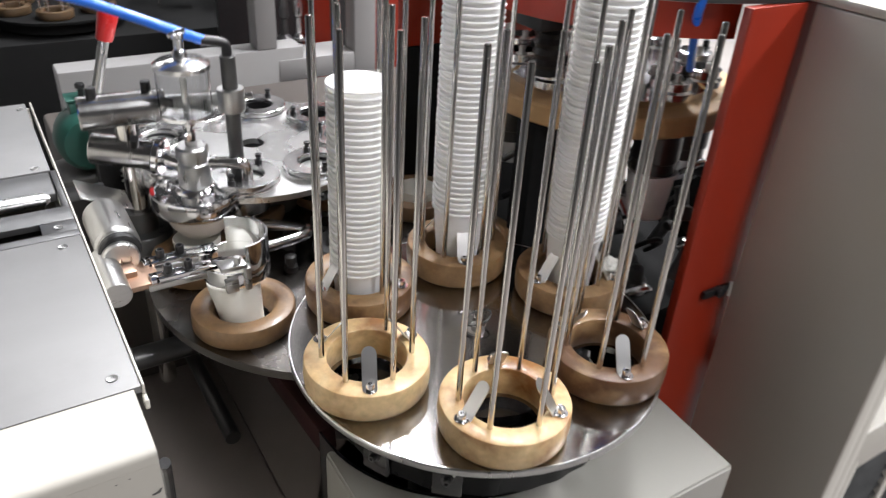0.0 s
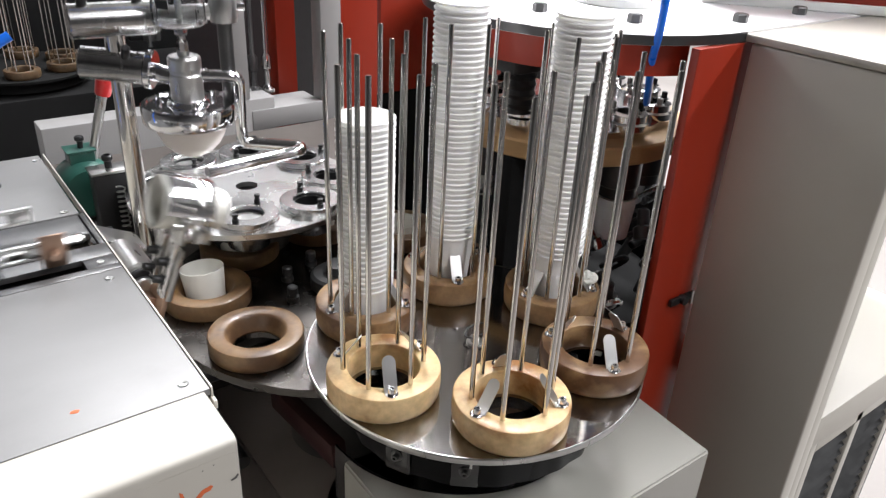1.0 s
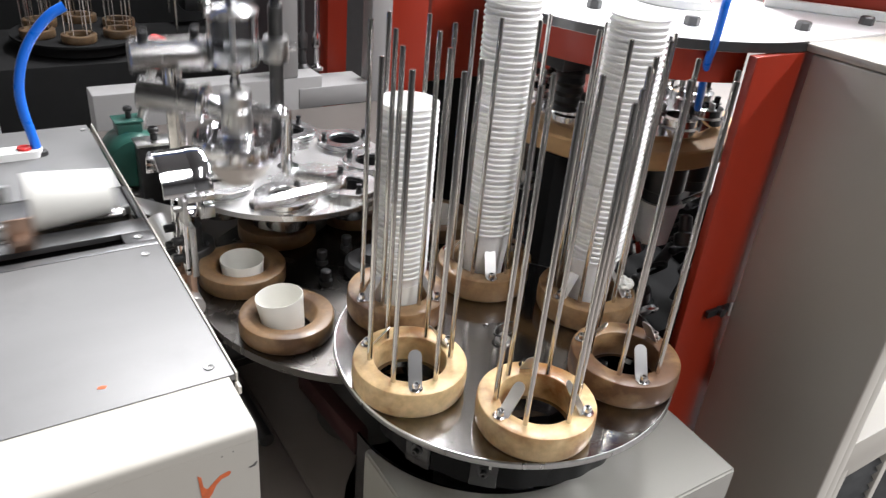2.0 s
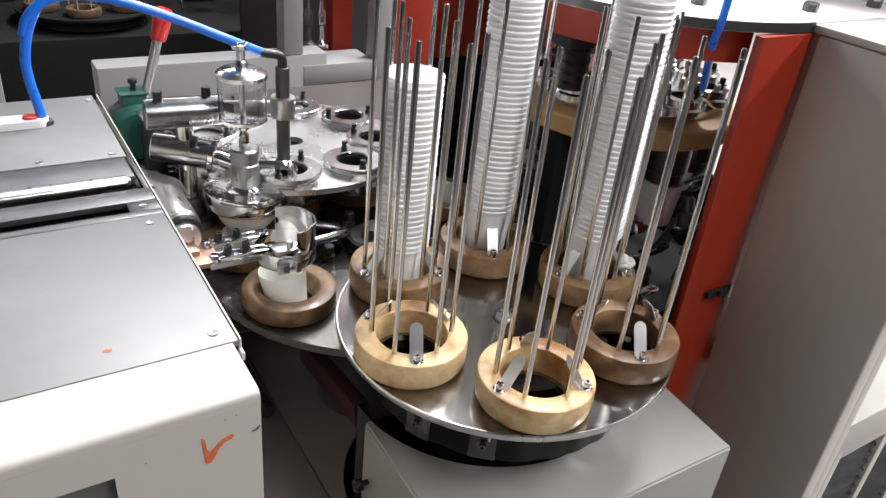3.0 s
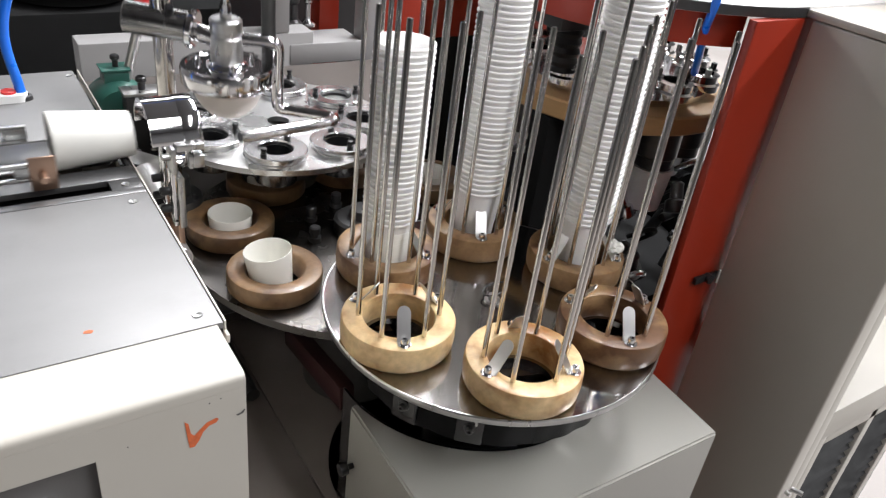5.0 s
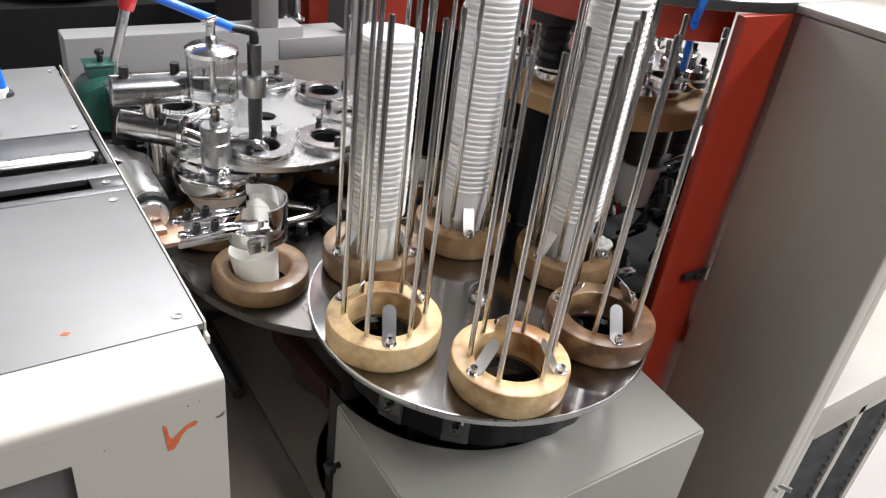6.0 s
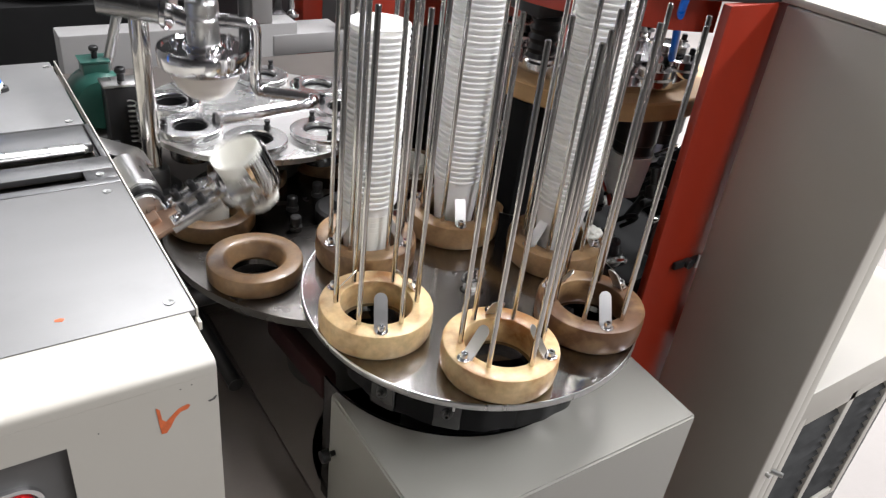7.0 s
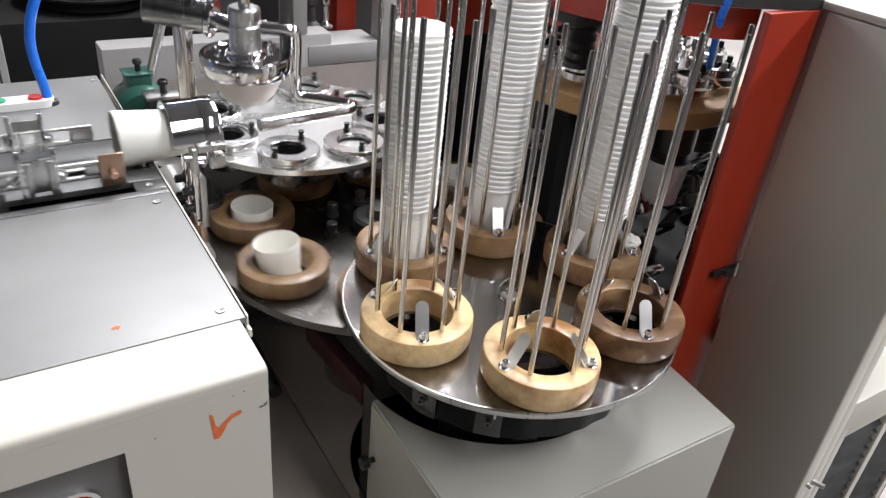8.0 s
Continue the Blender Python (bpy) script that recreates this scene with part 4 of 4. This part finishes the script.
    # dark band added where the plate's side would mirror dark surroundings
    part("plate_edge", moved(lathe([(r + 0.0003, top + 0.0003), (r + 0.0016, top + 0.0008), (r + 0.0016, top + 0.0132), (r + 0.0003, top + 0.0137)], 72, True, 90, 180), pose(cx, cy, 0)), DARK_STEEL, t, "dark band for the reflections in the plate edge")
    part("white_top", span(RX - 0.001, RX + 0.6, y0, cy - r - 0.001, top + 0.001, top + 0.012, 0.003), PAINT, t)
    for x, y in ((RX + 0.059, 0.597), (RX + 0.215, 0.596), (RX - 0.10, 0.66), (RX - 0.17, 0.78)):
        part("hex_nut", moved(lathe([(0, 0), (0.011, 0), (0.011, 0.010), (0.009, 0.012), (0, 0.012)], 6), pose(x, y, top + 0.014, 0, 0, 15)), DARK_STEEL, t)
    hub = part("hub_cap", moved(lathe([(0, 0), (0.075, 0), (0.075, 0.012), (0.07, 0.016), (0.045, 0.016), (0.045, 0.03), (0, 0.03)], 40), pose(RX + 0.02, 0.80, top + 0.014)), STEEL, t)
    # slanting red hood with a pale edging along its foot
    part("top_rail", moved(span(-0.02, 0.50, -0.008, 0.008, top + 0.0145, top + 0.028, 0.002), pose(1.030, 0.722, 0, 0, 0, -49)), WHITE_PLASTIC, t, "pale edging strip")
    part("red_hood", moved(span(-0.02, 0.50, 0.010, 0.030, top + 0.0145, top + 0.30, 0.003), pose(1.030, 0.722, 0, 0, 0, -49)), RED, t, "orange-red enamelled hood panel")
    # black drive block that hangs under the round plate, over the carousel
    block = part("drive_block", span(0.655, 0.728, 0.785, 0.855, 1.166, top - 0.0005, 0.004), BLACK, t, "black drive block")
    part("bellows", moved(lathe([(0, 1.098)] + [(0.024 - 0.004 * (k % 2), 1.098 + 0.0075 * k) for k in range(10)] + [(0, 1.1657)], 24), pose(0.700, 0.815, 0)), BLACK, block)
    # carousel under the plate
    part("wood_ring", moved(lathe([(0.05, 0), (0.205, 0), (0.208, 0.003), (0.208, 0.028), (0.205, 0.031), (0.05, 0.031)], 64, True), pose(RX, 0.86, 1.035)), WOOD, t, "pale plywood carousel ring")
    part("carousel_plate", moved(lathe([(0, 0), (0.165, 0), (0.165, 0.010), (0, 0.010)], 48), pose(RX, 0.86, 1.0665)), DIE_STEEL, t)
    part("spindle", rod((RX, 0.86, 0.30), (RX, 0.86, top), 0.05, 24), DARK_STEEL, t)
    rnd = random.Random(11)
    for k in range(10):
        a = radians(36 * k + 14)
        x, y = RX + 0.145 * math.cos(a), 0.86 + 0.145 * math.sin(a)
        d = part("heater_die", moved(lathe([(0.020, 0), (0.034, 0), (0.034, 0.010), (0.030, 0.013), (0.030, 0.024), (0.022, 0.026), (0.020, 0.026)], 28, True), pose(x, y, 1.0766)), DIE_STEEL if k % 2 else CHROME, t)
        for q in (0, 120, 240):
            part("die_bolt", moved(cap_screw(0.005, 0.012), pose(x + 0.027 * math.cos(radians(q)), y + 0.027 * math.sin(radians(q)), 1.1026)), STEEL if q else BLACK, d)
        part("mandrel", moved(lathe([(0, 0), (0.036, 0), (0.036, -0.055), (0.033, -0.058), (0.033, -0.075), (0, -0.075)], 28), pose(x, y, 1.0345)), DARK_STEEL, t, "dark polished mandrel")
        if k % 2:
            part("formed_cup", moved(lathe([(0.0335, 0), (0.037, 0), (0.030, -0.075), (0.0, -0.075)], 28), pose(x, y, 0.958)), PAPER, t, "paper cup on its mandrel")
    for k in range(70):
        x, y, z = RX - 0.14 + rnd.uniform(0, 0.34), 0.66 + rnd.uniform(0, 0.30), 0.72 + rnd.uniform(0, 0.20)
        if k % 3 == 0:
            bm = moved(lathe([(0, 0), (0.016, 0), (0.018, 0.003), (0.018, 0.02), (0.011, 0.024), (0.011, 0.05), (0.006, 0.054), (0, 0.054)], 18), pose(x, y, z, rnd.uniform(-30, 30), rnd.uniform(-30, 30), 0))
        elif k % 3 == 1:
            bm = pipe([(x, y, z), (x + 0.02, y - 0.03, z + 0.03), (x + 0.05, y - 0.02, z + 0.01), (x + 0.06, y + 0.02, z - 0.03)], rnd.uniform(0.003, 0.007), 8, 2)
        else:
            bm = rod((x, y, z), (x + rnd.uniform(-0.06, 0.06), y + rnd.uniform(-0.05, 0.05), z + rnd.uniform(-0.03, 0.06)), rnd.uniform(0.006, 0.016), 14, 0.002)
        part("linkage", bm, rnd.choice((DARK_STEEL, CHROME, DARK_STEEL, DIE_STEEL, BLACK, BLACK, BLACK, BLACK)), t)
    # black fillers added for the shade in the inside and between the stacks
    part("inner_guard", span(RX + 0.27, RX + 0.285, 0.60, 0.93, 0.691, 0.86, 0.002), SHADE_BLACK, t)
    part("lower_table", moved(lathe([(0, 0), (0.235, 0), (0.235, 0.012), (0, 0.012)], 64), pose(RX + 0.02, 0.90, 0.70)), SHADE_BLACK, t)
    part("inner_bed", span(RX - 0.10, RX + 0.5, 0.70, 1.11, 0.0, 0.69, 0.005), SHADE_BLACK, t)
    part("black_post", span(RX - 0.196, RX - 0.138, 0.78, 0.825, 0.0, 1.0345, 0.003), SHADE_BLACK, t)
    return t


build_side_machine()


def build_blue_cable():
    t = thing("air_hose", pose(0.72, 0.60, 1.26), "blue air hose hanging past the round steel top", "hose")
    part("hose", pipe([(0.03, -0.015, 0.35), (0.002, -0.018, 0.10), (-0.004, -0.020, 0.03), (-0.003, -0.018, -0.005), (0.014, 0.0, -0.036), (0.044, 0.020, -0.075), (0.085, 0.05, -0.12)], 0.0055, 12, 2), BLUE, t)


build_blue_cable()

# ---- machine in the background ----


def build_far_machine():
    t = thing("far_machine", pose(0, 0, 0), "white enamelled cup machine further down the hall", "machine")
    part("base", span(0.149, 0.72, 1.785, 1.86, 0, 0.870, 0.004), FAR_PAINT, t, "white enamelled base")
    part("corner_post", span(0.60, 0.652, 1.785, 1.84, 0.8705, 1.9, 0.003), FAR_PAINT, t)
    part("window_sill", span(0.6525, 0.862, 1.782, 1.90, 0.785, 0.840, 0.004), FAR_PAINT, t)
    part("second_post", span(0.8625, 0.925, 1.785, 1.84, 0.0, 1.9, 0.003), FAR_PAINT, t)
    part("red_post", span(0.800, 0.860, 1.93, 1.99, 0.0, 1.9, 0.003), RED, t)
    part("red_side", span(0.93, 1.15, 1.80, 1.84, 0.3, 1.9, 0.003), RED, t)
    # black sheet stands for the unlit inside behind the window
    part("dark_inside", span(0.66, 1.25, 2.3, 2.32, 0.0, 1.9, 0), BLACK, t)
    for k, x in enumerate((0.690, 0.730, 0.770)):
        part("spindle", moved(lathe([(0, 0), (0.022, 0), (0.022, 0.01), (0.010, 0.02), (0.008, 0.06), (0.013, 0.065), (0.013, 0.10), (0.006, 0.11), (0.006, 0.9), (0, 0.9)], 18), pose(x, 1.94, 0.840)), CHROME if k != 1 else DARK_STEEL, t)
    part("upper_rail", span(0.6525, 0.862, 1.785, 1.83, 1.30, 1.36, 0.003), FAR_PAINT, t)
    return t


build_far_machine()


def build_far_turntable():
    t = thing("far_turntable", pose(0.27, 2.72, 0.79) @ Matrix.Scale(0.70, 4), "dim far turntable with resin rings and guide rods", "turntable")
    # disc, drum and column are coloured near-black for the dim background
    part("disc", lathe([(0, -0.01), (0.30, -0.01), (0.30, 0), (0, 0)], 64), SHADE_BLACK, t)
    part("drum", lathe([(0, -0.06), (0.26, -0.06), (0.26, -0.012), (0, -0.012)], 48), SHADE_BLACK, t)
    part("column", span(-0.15, 0.12, -0.10, 0.2, -0.90, -0.061, 0.004), SHADE_BLACK, t)
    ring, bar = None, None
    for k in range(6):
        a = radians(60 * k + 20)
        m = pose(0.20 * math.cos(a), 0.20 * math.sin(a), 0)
        ring = part("resin_ring", resin_ring(0.075, 0.048, 0.036), RESIN_DIMMED, t, at=m) if k == 0 else again(ring, t, m)
        for q in range(6):
            mm = pose(0.056 * math.cos(q * 1.0472), 0.056 * math.sin(q * 1.0472), 0.03)
            bar = part("guide_rod", rod((0, 0, 0), (0, 0, 0.36), 0.003, 8), ROD_STEEL, ring, at=mm) if bar is None else again(bar, ring, mm)


build_far_turntable()


def build_far_cabinet():
    t = thing("far_cabinet", pose(-0.30, 1.75, 0), "grey enamelled cabinet beside the aisle", "cabinet")
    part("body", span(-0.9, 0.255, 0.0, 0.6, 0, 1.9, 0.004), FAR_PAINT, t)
    part("handle", rod((0.235, -0.012, 0.80), (0.235, -0.012, 0.86), 0.006), CHROME, t)


build_far_cabinet()


def build_far_works():
    """Dim rods, spindles and housings of the machines behind."""
    t = thing("far_machinery", pose(0, 0, 0), "dim crowd of rods and housings of machines behind", "machinery")
    rnd = random.Random(23)
    for k in range(60):
        x, y = rnd.uniform(-0.5, 1.3), rnd.uniform(2.55, 2.95)
        x = x - 0.6 if 0.0 < x < 0.55 else x
        z0, z1 = rnd.uniform(0.75, 1.0), rnd.uniform(1.15, 1.7)
        if k % 3:
            part("rod", rod((x, y, z0), (x + rnd.uniform(-0.01, 0.01), y, z1), rnd.uniform(0.004, 0.010), 8), rnd.choice((ROD_STEEL, DARK_STEEL, STEEL)), t)
        elif k % 2:
            part("housing", span(x, x + rnd.uniform(0.05, 0.14), y, y + 0.1, z0, z0 + rnd.uniform(0.06, 0.2), 0.006), rnd.choice((DIM, DARK_STEEL, BLACK, SHADED_RED)), t)
        else:
            part("spindle", moved(lathe([(0, 0), (0.03, 0), (0.03, 0.03), (0.015, 0.04), (0.015, 0.12), (0.024, 0.13), (0.024, 0.17), (0, 0.18)], 14), pose(x, y, z0)), rnd.choice((CHROME, STEEL, RESIN_DARK)), t)
    # bench coloured near-black to carry the background's shade
    part("bench", span(-0.6, 1.4, 2.5, 3.0, 0.0, 0.74, 0.005), SHADE_BLACK, t)


build_far_works()
# unlit depth of the hall, put in as a black sheet
part("backdrop", span(-1.5, 3.0, 3.1, 3.15, 0, 2.2, 0), SHADE_BLACK, kind="structure", label="added black sheet for the dark hall behind")

# ---- moving parts ----


def cup_pose(i, t):
    """Where the cup that is pressed into its ring at beat i stands at t."""
    b = BEATS[i]
    b1, b6 = (BEATS + [99.0] * 9)[i + 1], (BEATS + [99.0] * 9)[i + 7]
    s0 = (PC[0] + PR * math.cos(radians(P_ONE)), PC[1] + PR * math.sin(radians(P_ONE)))
    half = CUP_H / 2
    if t < b - 0.69:
        x = 0.106 - 0.34 * (1 - ease(b - 1.5, b - 0.72, t)) - 0.6 * (1 - ease(b - 2.6, b - 1.5, t))
        return pose(x, PIVOT[1], 1.0660, 0, -90, 0) @ pose(0, 0, -half)
    if t < b + 0.5:
        drop = ease(b - 0.28, b - 0.04, t)
        in_grip = Matrix.Translation((0.020, 0, 0.1405)) @ pose(0, 0, 0, 0, -90, 0) @ pose(0, 0, -half)
        if drop <= 0:
            return pose(*PIVOT) @ pose(0, 0, 0, 0, grip_turn(t), 0) @ in_grip
        top = pose(*PIVOT) @ pose(0, 0, 0, 0, 90, 0) @ in_grip
        end = pose(s0[0], s0[1], 0.790, -4, -6, 0)
        p = top.translation.lerp(end.translation, drop)
        return Matrix.Translation(p) @ end.to_quaternion().to_matrix().to_4x4()
    turned = table_turn(t) - table_turn(b)
    a = radians(P_ONE + turned)
    press = ease(b1 - 0.18, b1, t)
    lift = ease(b6 - 0.15, b6 + 0.05, t)
    d = (TC[0] + RING_AT * math.cos(radians(126.5)), TC[1] + RING_AT * math.sin(radians(126.5)))
    x, y = PC[0] + PR * math.cos(a), PC[1] + PR * math.sin(a)
    if lift > 0:
        later = sum(ease(q - 0.1, q + 0.1, t) for q in BEATS if q > b6 + 0.5)
        x, y = x + (d[0] - x) * 1.0, y + (d[1] - y) * 1.0
        if t > b6 + 0.05:
            x, y = d
        z = 0.770 + (STACK_Z - 0.770) * lift + PITCH * later
        return pose(x, y, z)
    return pose(x, y, 0.790 - 0.020 * press, -4 * (1 - press), -6 * (1 - press), turned)


def motions():
    walk(TRANSFER, [(t, pose(PC[0], PC[1], PZ, 0, 0, table_turn(t))) for t in TIMES])
    walk(TURRET, [(t, pose(UC[0], UC[1], UZ, 0, 0, turret_turn(t))) for t in TIMES])
    walk(GRIPPER, [(t, pose(*PIVOT) @ pose(0, 0, 0, 0, grip_turn(t), 0)) for t in TIMES])
    walk(PLUNGER, [(t, pose(HEAD[0], HEAD[1], plunger_lift(t))) for t in TIMES])
    walk(FEEDER, [(t, pose(feed_shift(t), 0, 0)) for t in TIMES])
    for ob, m in STACKS["growing"]:
        walk(ob, [(t, Matrix.Translation((0, 0, stack_rise(t))) @ m) for t in TIMES])
    blank = part("paper_cup", plain_cup_mesh(), PAPER_PLAIN)
    tagged(blank, "plain white paper cup on its way through the machine", "cup", "cups in the machine")
    cups = [(2, blank)] + [(i, copy_thing(blank, cup_pose(i, 0))) for i in range(3, 16)]
    for i, ob in cups:
        walk(ob, [(t, cup_pose(i, t)) for t in TIMES])


motions()
